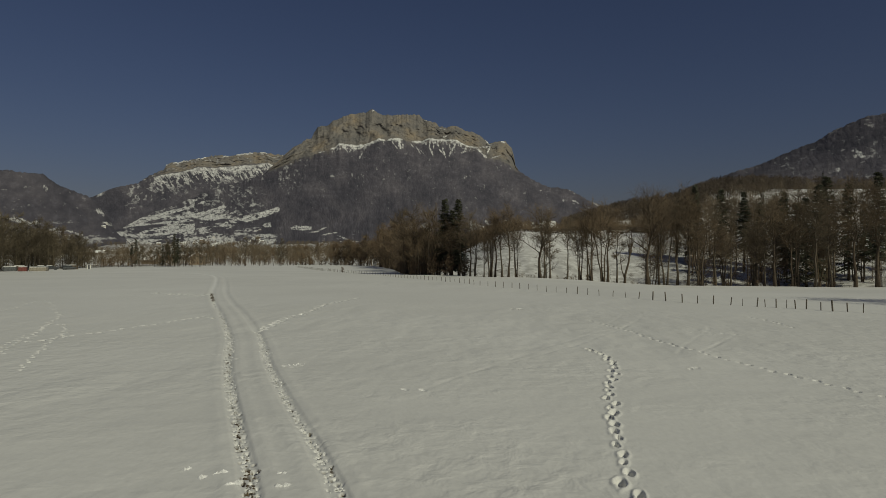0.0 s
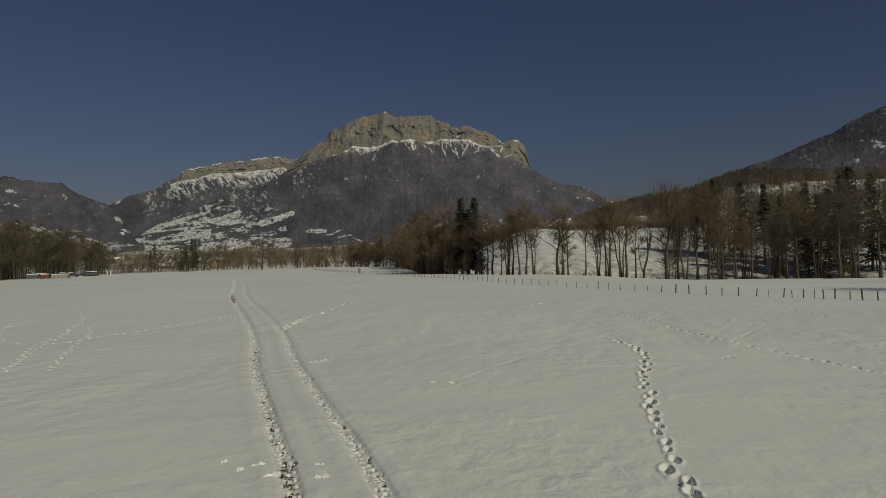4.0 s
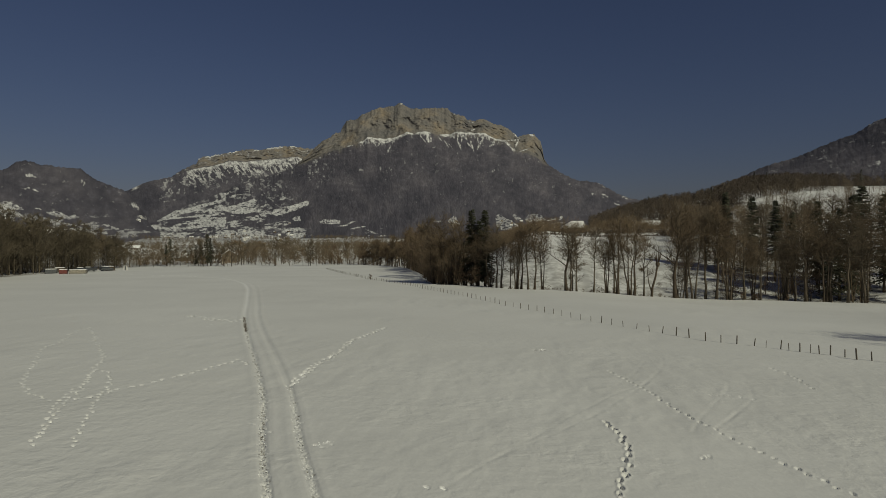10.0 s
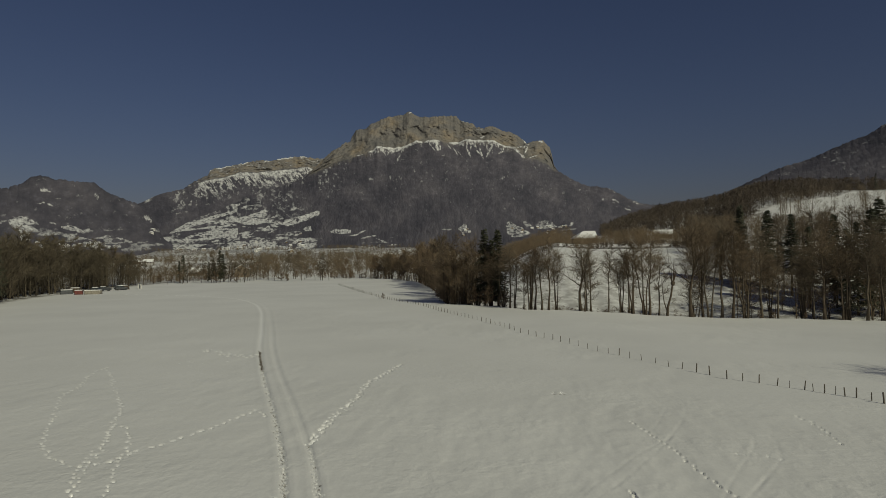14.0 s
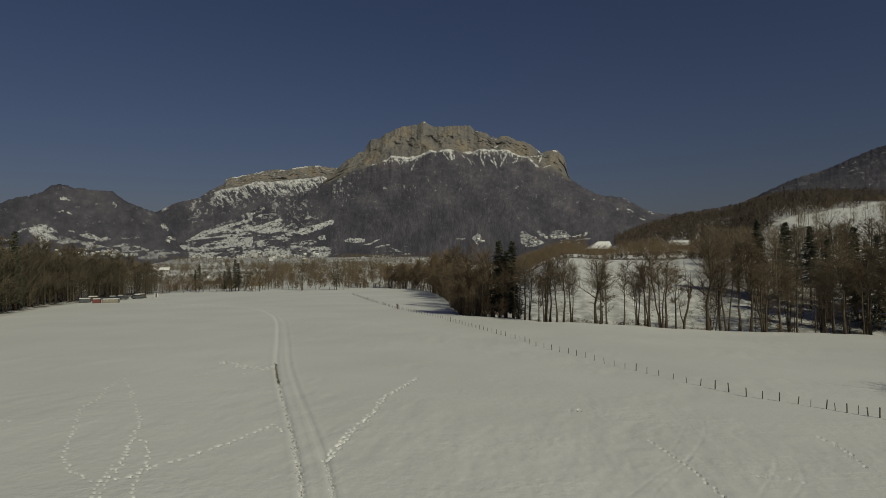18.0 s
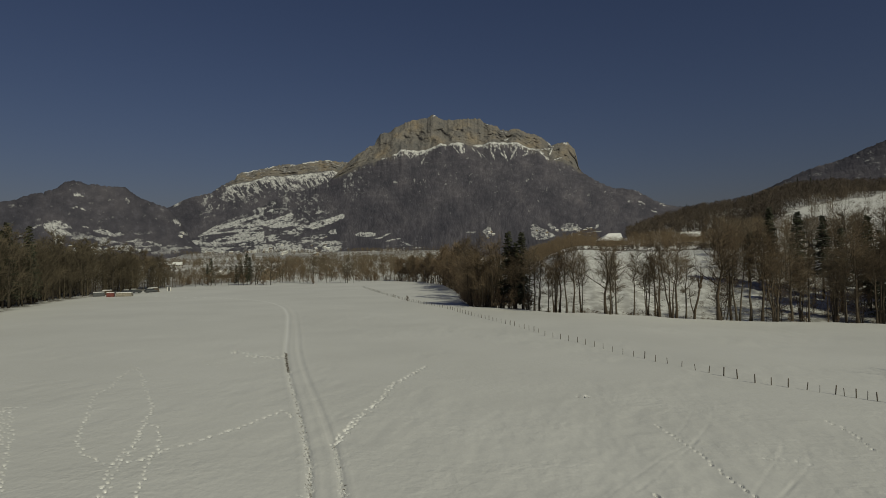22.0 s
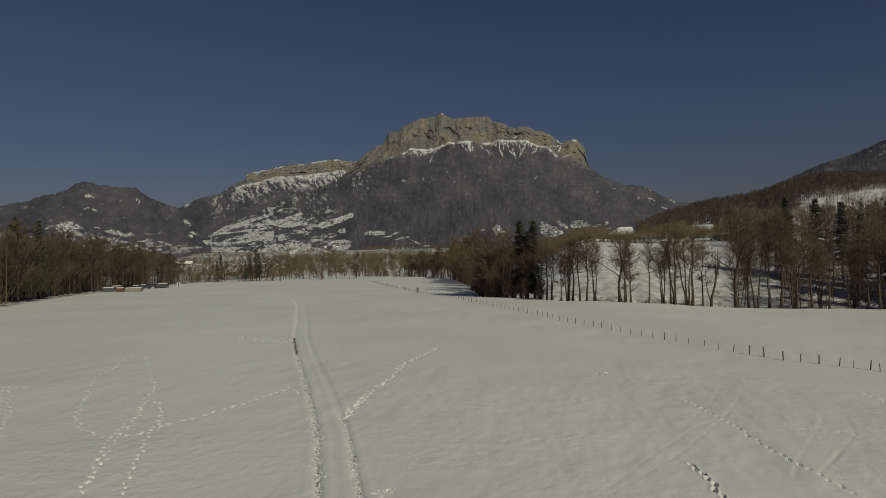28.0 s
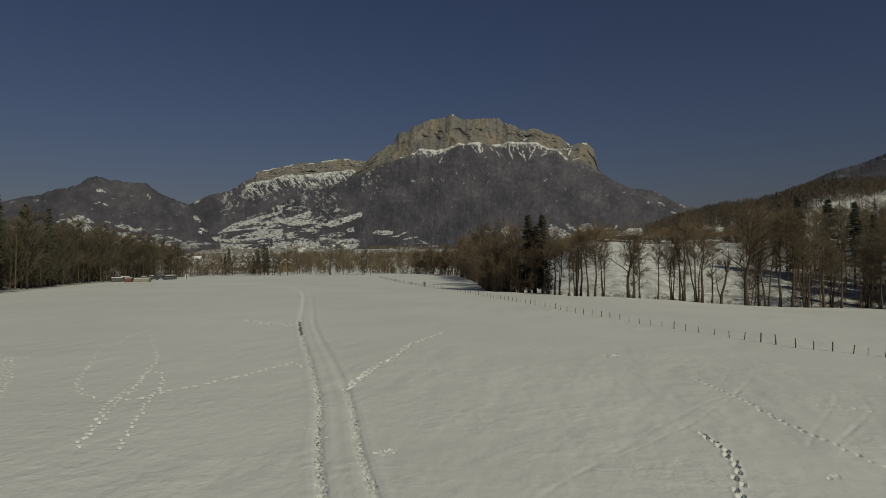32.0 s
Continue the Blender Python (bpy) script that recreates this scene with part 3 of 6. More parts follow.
def ridge(name, label, a, r0, r1, elev_foot, crest, cliff, rows, snow_fn, back=350.0, seed=0, spur=1.0, bend=1.3, eye=8.0):
    """A mountain side seen from the field: a wooded slope from its foot at r0 to the cliff's base at r1, a cliff and a crest.
    crest and cliff give heights in degrees by bearing."""
    jag = (fbm(a * 6.0, a * 0, 4, seed + 4, 0.65) - 0.5) * 0.24
    top = np.interp(a, *zip(*crest)) + jag
    base = np.minimum(np.interp(a, *zip(*cliff)) + (fbm(a * 4.0, a * 0, 3, seed + 9) - 0.5) * 0.10, top - 0.02)
    n1, n2, n3 = int(rows * 0.62), int(rows * 0.30), rows - int(rows * 0.62) - int(rows * 0.30)
    v = np.r_[np.linspace(0, 1, n1, endpoint=False), 1 + np.linspace(0, 1, n2, endpoint=False), 2 + np.linspace(0, 1, n3)]
    V, A = np.meshgrid(v, a, indexing="ij")
    slope, cl, bk = np.clip(V, 0, 1), np.clip(V - 1, 0, 1), np.clip(V - 2, 0, 1)
    thick = 60 + 90 * np.clip(top - base, 0, 2)
    R = r0 + (r1 - r0) * slope + thick * cl + back * bk
    foot = np.interp(a, *zip(*elev_foot)) if isinstance(elev_foot, list) else np.full_like(a, elev_foot)
    even = np.interp(a, *zip(*cliff))
    smooth = np.linspace(a[0], a[-1], 400)
    kernel = np.exp(-0.5 * (np.arange(-12, 12, smooth[1] - smooth[0]) / 3.2) ** 2)
    plain_line = np.interp(smooth, a, even)
    padded = np.r_[np.full(len(kernel), even[0]), plain_line, np.full(len(kernel), even[-1])]
    even = np.interp(a, smooth, np.convolve(padded, kernel / kernel.sum(), "same")[len(kernel):-len(kernel)])
    E = foot + (even - foot) * slope**bend + (base - even) * slope**13 + (top - base) * cl
    # spurs and gullies
    wob = A * (1 + 0.06 * (fbm(A * 0.5, V * 2.0, 2, seed + 2) - 0.5))
    gul = fbm(wob * 0.13 + V * 0.5, V * 4.2, 4, seed + 6, 0.42) - 0.5
    R = R + spur * (gul * 330 * np.sin(np.pi * slope) ** 1.3 * (V < 1))
    butt = fbm(A * 0.9, cl * 2.2, 5, seed + 7, 0.52) - 0.5
    ledge = fbm(A * 1.6, cl * 8, 4, seed + 8, 0.55) - 0.5
    incl = np.sin(np.pi * np.clip(V - 0.9, 0, 1.1) / 1.1)
    R = R + incl * sstep(0.08, 0.5, top - base)[None, :] * (butt * 120 + ledge * 46)
    E = E + (fbm(A * 1.0, V * 9, 4, seed + 3) - 0.5) * 0.14 * np.sin(np.pi * slope) * (V < 1)
    Z = eye + R * np.tan(np.radians(E)) - bk**1.5 * R * 0.16
    X, Y = R * np.sin(np.radians(A)), R * np.cos(np.radians(A))
    # bare rock where the cliff stands
    tall = sstep(0.10, 0.45, top - base)[None, :]
    rock = sstep(0.97, 1.03, V + 0.05 * (fbm(A * 5, V * 4, 3, seed + 5) - 0.5)) * tall * (V < 2.05)
    snow = np.clip(snow_fn(A, E, V, slope, cl, base[None, :], top[None, :]), 0, 1)
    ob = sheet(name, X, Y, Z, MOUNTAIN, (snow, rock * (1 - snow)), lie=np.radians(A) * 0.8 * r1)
    return tagged(ob, label, "mountain", kind="structure")


def blot(A, E, sx_, sy_, cut, seed, tilt=0.0, soft=0.05):
    """Ragged patches, sx_ by sy_ degrees, tilted."""
    n = fbm(A / sx_, (E - tilt * A) / sy_, 4, seed, 0.55)
    return sstep(cut - soft, cut + soft, n)


def strips(A, E, table, seed, wild=0.9, hedged=0.85):
    """Open snowy meadows: lens shapes from one end (bearing, height) to the other, with a breadth, all in degrees."""
    out = np.zeros(np.broadcast(A, E).shape)
    rag = fbm(A * 2.6, E * 5.0, 4, seed, 0.6) - 0.5
    for a0, e0, a1, e1, wide in table:
        da, de = a1 - a0, e1 - e0
        n = math.hypot(da, de)
        u = ((A - a0) * da + (E - e0) * de) / (n * n)
        v = ((E - e0) * da - (A - a0) * de) / n
        half = 0.44 * wide * np.sin(np.pi * np.clip(u, 0, 1)) ** 0.75 * (1 + wild * 1.9 * rag)
        out = np.maximum(out, sstep(0.03, -0.03, np.abs(v + 0.35 * wide * rag) - half) * (u > 0) * (u < 1))
    hedge = sstep(0.030, 0.014, np.abs(fbm(A * 0.9 - E * 0.8, E * 2.4, 3, seed + 1) - 0.5))
    torn = 0.45 + 0.55 * sstep(0.38, 0.50, fbm(A * 9.0, E * 14.0, 3, seed + 2))
    return out * torn * (1 - hedged * hedge)


MEADOWS_UPPER = [                 [(-28.82, 2.18), (-28.34, 2.47), (-27.15, 2.58), (-25.68, 2.97), (-24.67, 3.32), (-23.52, 3.63), (-22.49, 4.03), (-22.54, 3.74), (-23.52, 3.38), (-24.21, 3.18), (-25.04, 2.74), (-25.95, 2.49), (-26.84, 2.05), (-27.82, 1.91), (-28.6, 1.95)],
    [(-23.61, 2.75), (-22.82, 3.1), (-21.78, 3.35), (-20.93, 3.66), (-20.11, 3.91), (-19.97, 3.52), (-20.45, 3.22), (-21.41, 3.01), (-21.97, 2.91), (-22.91, 2.81), (-23.47, 2.65)],
    [(-19.97, 2.53), (-19.1, 2.88), (-17.79, 3.23), (-16.8, 3.49), (-15.81, 3.84), (-15.51, 3.79), (-15.56, 3.44), (-16.46, 3.09), (-17.44, 2.73), (-18.28, 2.48), (-19.01, 2.68), (-19.68, 2.38)]]
MEADOWS_MIDDLE = [[(-25.58, 1.58), (-25.22, 1.87), (-24.31, 2.07), (-23.52, 2.31), (-22.49, 2.32), (-22.54, 1.49), (-23.29, 1.44), (-24.21, 1.44), (-24.86, 1.34)],
    [(-22.07, 2.86), (-21.03, 3.06), (-20.07, 3.17), (-20.02, 2.82), (-20.93, 2.62), (-21.97, 2.62)],
    [(-17, 2.18), (-16.81, 2.38), (-16.31, 2.48), (-16.26, 2.08), (-16.76, 2.03)],
    [(-14.67, 1.98), (-14.17, 2.23), (-12.81, 2.13), (-12.77, 1.82), (-13.67, 1.77), (-14.47, 1.83)],
    [(-13.58, 0.41), (-13.07, 0.61), (-12.06, 0.7), (-11.05, 0.59), (-9.93, 0.84), (-10.85, 0.49), (-12.32, 0.35)]]
MEADOWS_LOWER = [                 [(-23.75, 0.41), (-23.38, 0.8), (-22.45, 0.9), (-21.41, 1.09), (-20.46, 1.29), (-19.4, 1.24), (-19.3, 0.84), (-18.04, 0.63), (-18.23, 0.33), (-19.4, 0.09), (-19.98, 0.34), (-20.93, 0.45), (-21.88, 0.45), (-22.92, 0.17)],
    [(-31.03, 0.54), (-30.4, 0.68), (-29.12, 0.58), (-27.82, 0.53), (-28.17, 0.29), (-28.91, 0.16), (-29.55, 0.35), (-30.74, 0.4)],
    [(-28.04, 0.72), (-27.15, 0.91), (-25.58, 1), (-24.9, 0.95), (-25.58, 0.76), (-26.93, 0.43), (-27.73, 0.48)],
    [(-17.79, 0.53), (-17.06, 0.93), (-15.82, 1.02), (-16.07, 0.67), (-17.06, 0.53)]]
VILLAGE_FIELDS = [[(1.15, 2.54), (1.5, 2.74), (1.95, 2.38), (2.5, 2.17), (3.45, 1.6), (2.7, 1.3), (1.69, 1.26), (1.24, 1.67)],
    [(2.61, 2.57), (2.96, 2.72), (3.51, 2.26), (3.1, 2.11)], [(3.76, 2.3), (4.11, 2.6), (4.8, 2.74), (5.34, 2.48), (5.68, 2.12), (4.69, 1.94), (3.95, 2)],
    [(-3.12, 2.07), (-2.76, 2.53), (-2.36, 2.47), (-2.21, 1.81), (-2.72, 1.56)], [(-4.66, 2.03), (-4.3, 2.18), (-3.69, 2.08), (-3.89, 1.93)]]
HILL_CLEARINGS = [                  [(-39.07, 2.83), (-38.64, 3.14), (-38.17, 3.2), (-37.73, 3.04), (-37.36, 2.83), (-37.1, 2.62), (-37.47, 2.52), (-37.17, 2.13), (-37.73, 2.17), (-37.61, 1.74), (-38.27, 1.43), (-38.42, 2.12), (-38.93, 2.49)],
    [(-37.03, 5.19), (-36.81, 5.42), (-36.36, 5.18), (-36.28, 5.09), (-36.88, 5.07)], [(-33.38, 4.99), (-33.22, 5.04), (-32.98, 4.73), (-33.18, 4.63)],
    [(-35.73, 2.42), (-34.96, 2.57), (-34.49, 2.35), (-34.01, 2.18), (-34.49, 2.04), (-35.27, 2.2)]]
HILL_FIELDS = [[(-35.96, 1.22), (-35.27, 1.14), (-34.68, 0.87), (-34.88, 0.6), (-35.42, 0.82), (-35.88, 0.82)],
    [(-34.68, 0.96), (-34.09, 1.27), (-33.09, 1.28), (-32.23, 0.91), (-32.32, 0.68), (-33.09, 0.6), (-33.69, 0.78)],
    [(-31.95, 1.65), (-31.66, 1.6), (-30.61, 1.24), (-30.74, 1.1), (-31.33, 1.28)],
    [(-29.85, 3.34), (-29.56, 3.35), (-29.17, 2.93), (-29.25, 2.74), (-29.64, 2.97)]]
FLECKS_LEFT = [(-28.52, 3.22, -27.82, 3.33, 0.2), (-27.82, 3.47, -27.33, 3.76, 0.3), (-27.91, 2.62, -26.93, 3.01, 0.3), (-26.67, 3.49, -25.95, 3.83, 0.2),
    (-26.49, 3.39, -25.36, 3.65, 0.13), (-22.63, 4.18, -22.3, 4.43, 0.25), (-22.26, 4.03, -21.26, 4.29, 0.2), (-19.73, 3.22, -18.91, 3.48, 0.2),
    (-18.13, 3.83, -17.44, 4.18, 0.3), (-21.88, 1.58, -21.17, 1.93, 0.2), (-26.93, 1.29, -25.95, 1.72, 0.35)]
FLECKS_LOW = [(-19.01, 1.68, -18.52, 1.83, 0.15), (-19.73, 1.29, -18.52, 1.43, 0.15), (-28.17, 1.29, -27.15, 1.38, 0.2), (-28.69, 1.48, -27.38, 1.62, 0.15),
    (-29.98, 0.91, -28.69, 1, 0.15), (-29.12, 1.15, -27.82, 1.24, 0.2), (-12.31, 1.77, -11.4, 2.07, 0.2), (-12.06, 1.31, -10.44, 1.61, 0.2),
    (-10.64, 1.36, -9.42, 0.89, 0.2), (-13.07, 1.57, -12.06, 1.72, 0.15), (-9.27, 0.79, -8.4, 0.73, 0.1), (5.78, 2.07, 6.67, 2.26, 0.15),
    (5.93, 1.77, 7.39, 1.9, 0.15), (6.76, 2.11, 7.16, 2.5, 0.3)]
GULLIES_WEST = [(-9.99, 9.36, -9.58, 8.71, 0.15), (-9.12, 9.26, -9.48, 8.76, 0.18), (-8.86, 9.31, -8.86, 8.86, 0.13), (-7.89, 9.41, -8.3, 8.86, 0.2),
    (-8.2, 9.01, -8.61, 8.16, 0.15), (-5.68, 9.81, -5.02, 8.9, 0.15), (-5.06, 9.9, -4.86, 9, 0.25), (-4.7, 9.75, -4.71, 9.05, 0.2),
    (-4.56, 8.64, -4.2, 8.74, 0.15), (-4.14, 9.74, -3.68, 9.23, 0.15), (-3.53, 9.38, -3.07, 8.67, 0.15), (-3.22, 9.13, -2.66, 8.52, 0.15),
    (-2.19, 9.81, -2.3, 9.22, 0.15)]
GULLIES_EAST = [(-1.94, 9.81, -1.89, 9.11, 0.15), (-2.25, 9.26, -1.9, 8.36, 0.23), (-1.53, 9.8, -1.38, 9.15, 0.13), (-1.17, 9.49, -0.78, 8.29, 0.15),
    (-1.43, 9.15, -0.83, 8.44, 0.15), (-0.51, 9.73, -0.36, 8.98, 0.13), (0.2, 9.76, -0.52, 8.43, 0.2), (-0.1, 9.72, 0.04, 8.77, 0.13),
    (1.97, 9.12, 2.67, 8.5, 0.18), (2.57, 8.61, 2.92, 8.25, 0.25), (3.28, 9.38, 2.77, 8.35, 0.18), (0.45, 8.71, 1.21, 8.94, 0.2),
    (2.68, 9.99, 3.13, 9.48, 0.15)]
LEDGES = [(-1.12, 10.14, -0.61, 10.28, 0.2), (-1.47, 10.94, -0.75, 10.83, 0.13), (-2.84, 11.61, -2.38, 11.6, 0.15), (3.03, 9.44, 3.43, 9.42, 0.15),
    (4.13, 9.75, 4.73, 9.58, 0.2), (3.17, 8.24, 4.32, 8.55, 0.1), (-7.61, 12.39, -7.2, 12.49, 0.15), (-12.33, 8.64, -11.52, 8.8, 0.15),
    (2.07, 9.22, 3.28, 9.33, 0.18), (0.51, 9.61, 1.51, 9.18, 0.18)]
SPUR_SNOW = [(10.07, 5.4, 10.64, 5.18, 0.15), (10.54, 5.04, 11.34, 4.72, 0.2), (9.49, 4.33, 9.92, 4.47, 0.15), (10.44, 4.4, 11.1, 4.09, 0.15),
    (12.17, 4.16, 12.77, 3.99, 0.25), (11.37, 3.6, 12.07, 3.38, 0.15), (7.58, 5.28, 7.77, 5.37, 0.2)]
HILL_FLECKS = [(-39.78, 2.6, -39, 2.88, 0.2), (-36.42, 2.72, -35.93, 2.64, 0.2), (-34.17, 2.04, -33.7, 2.31, 0.2), (-34.57, 1.68, -33.21, 1.28, 0.15),
    (-31.71, 4.64, -31.38, 4.6, 0.13), (-35.96, 0.65, -34.68, 0.56, 0.15), (-36.73, 4.24, -36.12, 4, 0.2), (-38.63, 0.95, -37.72, 1.08, 0.2),
    (-37.18, 4.14, -36.58, 4.29, 0.15)]
RIGHT_SNOW = [(27.1, 6.94, 27.66, 7.35, 0.2), (31.62, 7.4, 32.69, 6.97, 0.6), (30.63, 5.97, 31.14, 6.11, 0.3), (32.87, 7.46, 33.39, 7.74, 0.35)]


def patches(A, E, shapes, seed, rag=0.10):
    """Open snowy fields: outlines by bearing and height, with ragged edges and thin dark hedges."""
    Aw = A + rag * 1.6 * (fbm(A * 3.4, E * 6.0, 4, seed, 0.6) - 0.5)
    Ew = E + rag * (fbm(A * 3.4 + 40, E * 6.0, 4, seed + 3, 0.6) - 0.5)
    out = np.zeros(np.broadcast(A, E).shape)
    for shape in shapes:
        inside = np.zeros(out.shape, bool)
        for (a0, e0), (a1, e1) in zip(shape, shape[1:] + shape[:1]):
            if e0 != e1:
                inside ^= ((e0 > Ew) != (e1 > Ew)) & (Aw < (a1 - a0) * (Ew - e0) / (e1 - e0) + a0)
        out[inside] = 1.0
    hedge = sstep(0.022, 0.010, np.abs(fbm(A * 1.2 - E * 0.8, E * 3.4, 3, seed + 1) - 0.5))
    copse = sstep(0.66, 0.72, fbm(A * 4.5, E * 9, 3, seed + 2))
    return out * (1 - 0.75 * hedge) * (1 - copse)


def snow_main(A, E, V, slope, cl, base, top):
    d = base - E
    held = np.interp(A, [-11.3, -11.0, -6.35, -6.2, -5.9, -4.9, -4.5, -4.0, -3.6, 0.7, 1.6, 2.4, 2.6], [0, 1, 1, 0.1, 1, 1, 0.1, 0.1, 1, 1, 0.8, 0.6, 0])
    ribbon = sstep(0.13, 0.05, d + 0.10 * (fbm(A * 5.0, A * 0, 3, 44) - 0.5)) * held * (d > -0.10)
    streak = 0.75 * sstep(0.47, 0.55, fbm(A * 9.0 + 1.5 * E, E * 1.6, 3, 42, 0.6)) * held * sstep(0.42, 0.20, d + 0.5 * (fbm(A * 2.0, A * 0, 3, 41) - 0.5)) * (d > 0)
    couloir = np.maximum(ribbon, streak) * (V < 1.1)
    gully = np.maximum(strips(A, E, GULLIES_WEST, 45, 0.7, 0), strips(A, E, GULLIES_EAST, 46, 0.7, 0))
    ledges = np.maximum(strips(A, E, LEDGES, 47, 0.6, 0), strips(A, E, SPUR_SNOW, 48, 1.7, 0) * sstep(0.40, 0.56, fbm(A * 7.0, E * 9.0, 3, 49)))
    caps = (V > 2.0) * 0.7 + sstep(0.70, 0.76, fbm(A * 4.5, E * 6, 3, 43)) * sstep(1.86, 1.97, V) * 0.6
    meadow = np.maximum.reduce([patches(A, E, MEADOWS_UPPER, 51), patches(A, E, MEADOWS_MIDDLE, 52), patches(A, E, MEADOWS_LOWER, 53), 0.75 * patches(A, E, VILLAGE_FIELDS, 54)])
    fleck = np.maximum(strips(A, E, FLECKS_LEFT, 55, 1.0, 0), strips(A, E, FLECKS_LOW, 56, 1.0, 0))
    zone = sstep(-31, -28, A) * (1 - sstep(-15.5, -13, A + 0.9 * E)) * sstep(4.4, 3.3, E + 0.10 * (A + 28)) * sstep(0.0, 0.5, E)
    low = zone * 0.8 * blot(A, E, 1.1, 0.22, 0.56, 57, 0.10, 0.05) * (1 - sstep(0.55, 0.62, fbm(A * 4.0, E * 9.0, 3, 59))) + zone * 0.15 + 0.6 * sstep(-13, -11, A) * (1 - sstep(-9, -8, A)) * blot(A, E, 0.7, 0.10, 0.62, 58) * sstep(2.0, 1.5, E)
    # thin snow between the trees, in patches that run down the slope
    glades = 0.34 * sstep(0.52, 0.66, fbm(A * 2.2, E * 1.2, 3, 61)) * sstep(0.42, 0.62, fbm(A * 9.0, E * 3.5, 3, 62, 0.6)) * (V < 0.99) * sstep(2.4, 4.0, E)
    band = 0.30 * np.exp(-((E - 6.6 - 0.8 * (fbm(A * 0.7, A * 0, 2, 64) - 0.5)) / 0.35) ** 2) * sstep(0.45, 0.6, fbm(A * 7.0, E * 2.5, 3, 65)) * sstep(-13, -10, A) * sstep(4, 0, A)
    shoulder = 0.34 * sstep(-16.6, -15.4, A) * sstep(-12.6, -13.8, A) * sstep(5.0, 5.8, E) * sstep(0.40, 0.60, fbm(A * 5.0 + 2 * E, E * 3, 3, 66)) * (V < 1)
    # haze that pales the upper west slopes, drawn as fine snow speckle
    haze_speckle = 0.52 * sstep(-30.5, -28, A) * sstep(-15.5, -18, A) * sstep(2.0, 3.5, E) * sstep(0.44, 0.60, fbm(A * 5.0, E * 4.0, 4, 67)) * (V < 1)
    orchard = zone * 0.32 * sstep(0.46, 0.56, fbm(A * 8.0, E * 12.0, 3, 68)) * sstep(1.9, 1.2, E)
    return np.maximum.reduce([couloir, gully, ledges, caps, meadow, fleck, low]) + glades + band + shoulder + haze_speckle + orchard


def snow_plateau(A, E, V, slope, cl, base, top):
    d = base - E
    deep = 0.42 + 0.9 * (fbm(A * 0.9, A * 0, 3, 75) - 0.4)
    tilt = fbm(A * 6.5 + 5.0 * E, E * 2.0 - A * 0.7, 4, 71, 0.6)
    apron = sstep(deep, 0.5 * deep, d + 0.9 * (tilt - 0.5)) * sstep(-25.9, -25.2, A) * (0.62 + 0.38 * sstep(0.38, 0.5, fbm(A * 7, E * 9, 3, 74)))
    lower = 0.85 * sstep(0.50, 0.58, tilt) * sstep(1.9, 0.9, d) * sstep(-26.6, -25.4, A)
    # snow flecks among the trees, strengthened to lighten the slope for haze
    hazy_flecks = 0.68 * sstep(0.50, 0.64, fbm(A * 5, E * 4.0, 4, 72)) * sstep(3.2, 0.9, d) * sstep(-28.5, -27, A)
    rim = 0.9 * (V > 1.9) * sstep(0.46, 0.56, fbm(A * 1.6, E * 0, 3, 73))
    bench = 0.5 * sstep(0.60, 0.68, fbm(A * 3, E * 9, 3, 76)) * (V > 1.2) * (V < 1.9)
    notch = sstep(-29.95, -29.8, A) * sstep(-29.1, -29.3, A) * sstep(-0.30, -0.15, E - top)
    return np.maximum(np.maximum(apron, lower), hazy_flecks) * (V < 1.0) + rim + bench + notch


def snow_hill(A, E, V, slope, cl, base, top):
    fields = np.maximum(patches(A, E, HILL_CLEARINGS, 81, 0.12), patches(A, E, HILL_FIELDS, 83, 0.12)) * (0.7 + 0.3 * sstep(0.40, 0.50, fbm(A * 6, E * 9, 3, 84)))
    fleck = strips(A, E, HILL_FLECKS, 85, 1.1, 0) * 0.9
    thin = sstep(2.6, 1.9, E) * sstep(0.2, 0.7, E) * 0.7 * blot(A, E, 1.3, 0.30, 0.58, 82, 0.08)
    dust = 0.30 * sstep(0.55, 0.68, fbm(A * 4, E * 3.5, 4, 86)) * sstep(1.5, 3.0, E)
    return np.maximum(np.maximum(fields, fleck), thin) + dust


def snow_right(A, E, V, slope, cl, base, top):
    patch = strips(A, E, RIGHT_SNOW, 92, 1.6) * sstep(0.40, 0.50, fbm(A * 5, E * 6, 3, 93))
    return patch + 0.38 * sstep(0.52, 0.68, fbm(A * 2.4, E * 2.4, 4, 91)) * sstep(3, 6, E)


def no_snow(A, E, V, slope, cl, base, top):
    return sstep(0.62, 0.70, fbm(A * 4, E * 9, 4, 95)) * 0.5


CREST = [(-34, 1.2), (-30, 2.2), (-27, 3.4), (-23, 4.6), (-20, 5.6), (-17, 6.6), (-14.44, 9.01), (-13.84, 9.32), (-13.39, 9.72), (-12.78, 9.93),
    (-12.57, 10.43), (-12.27, 10.88), (-11.4, 11.09), (-10.69, 11.54), (-9.97, 11.84), (-9.46, 12.04), (-8.69, 12.15), (-7.92, 12.29), (-7.41, 12.54),
    (-7.05, 12.34), (-6.64, 12.1), (-5.61, 12.04), (-4.58, 12.13), (-3.2, 12.11), (-2.89, 11.76), (-2.28, 11.6), (-1.67, 11.39), (-1.36, 11.09),
    (-0.75, 11.03), (-0.09, 11.16), (0.52, 11), (1.02, 10.68), (1.78, 10.56), (2.28, 10.3), (2.78, 9.94), (3.13, 9.53), (3.43, 9.62), (3.88, 9.75),
    (4.53, 9.78), (4.92, 9.42), (5.17, 9.07), (5.36, 8.37), (5.5, 7.57), (5.88, 7.01), (7.2, 6.18), (8.16, 5.7), (9.36, 5.52), (10.07, 5.4), (10.78, 5.08),
    (11.25, 4.77), (12.17, 4.21), (13.09, 3.89), (20, 2.4), (24, 1.6)]
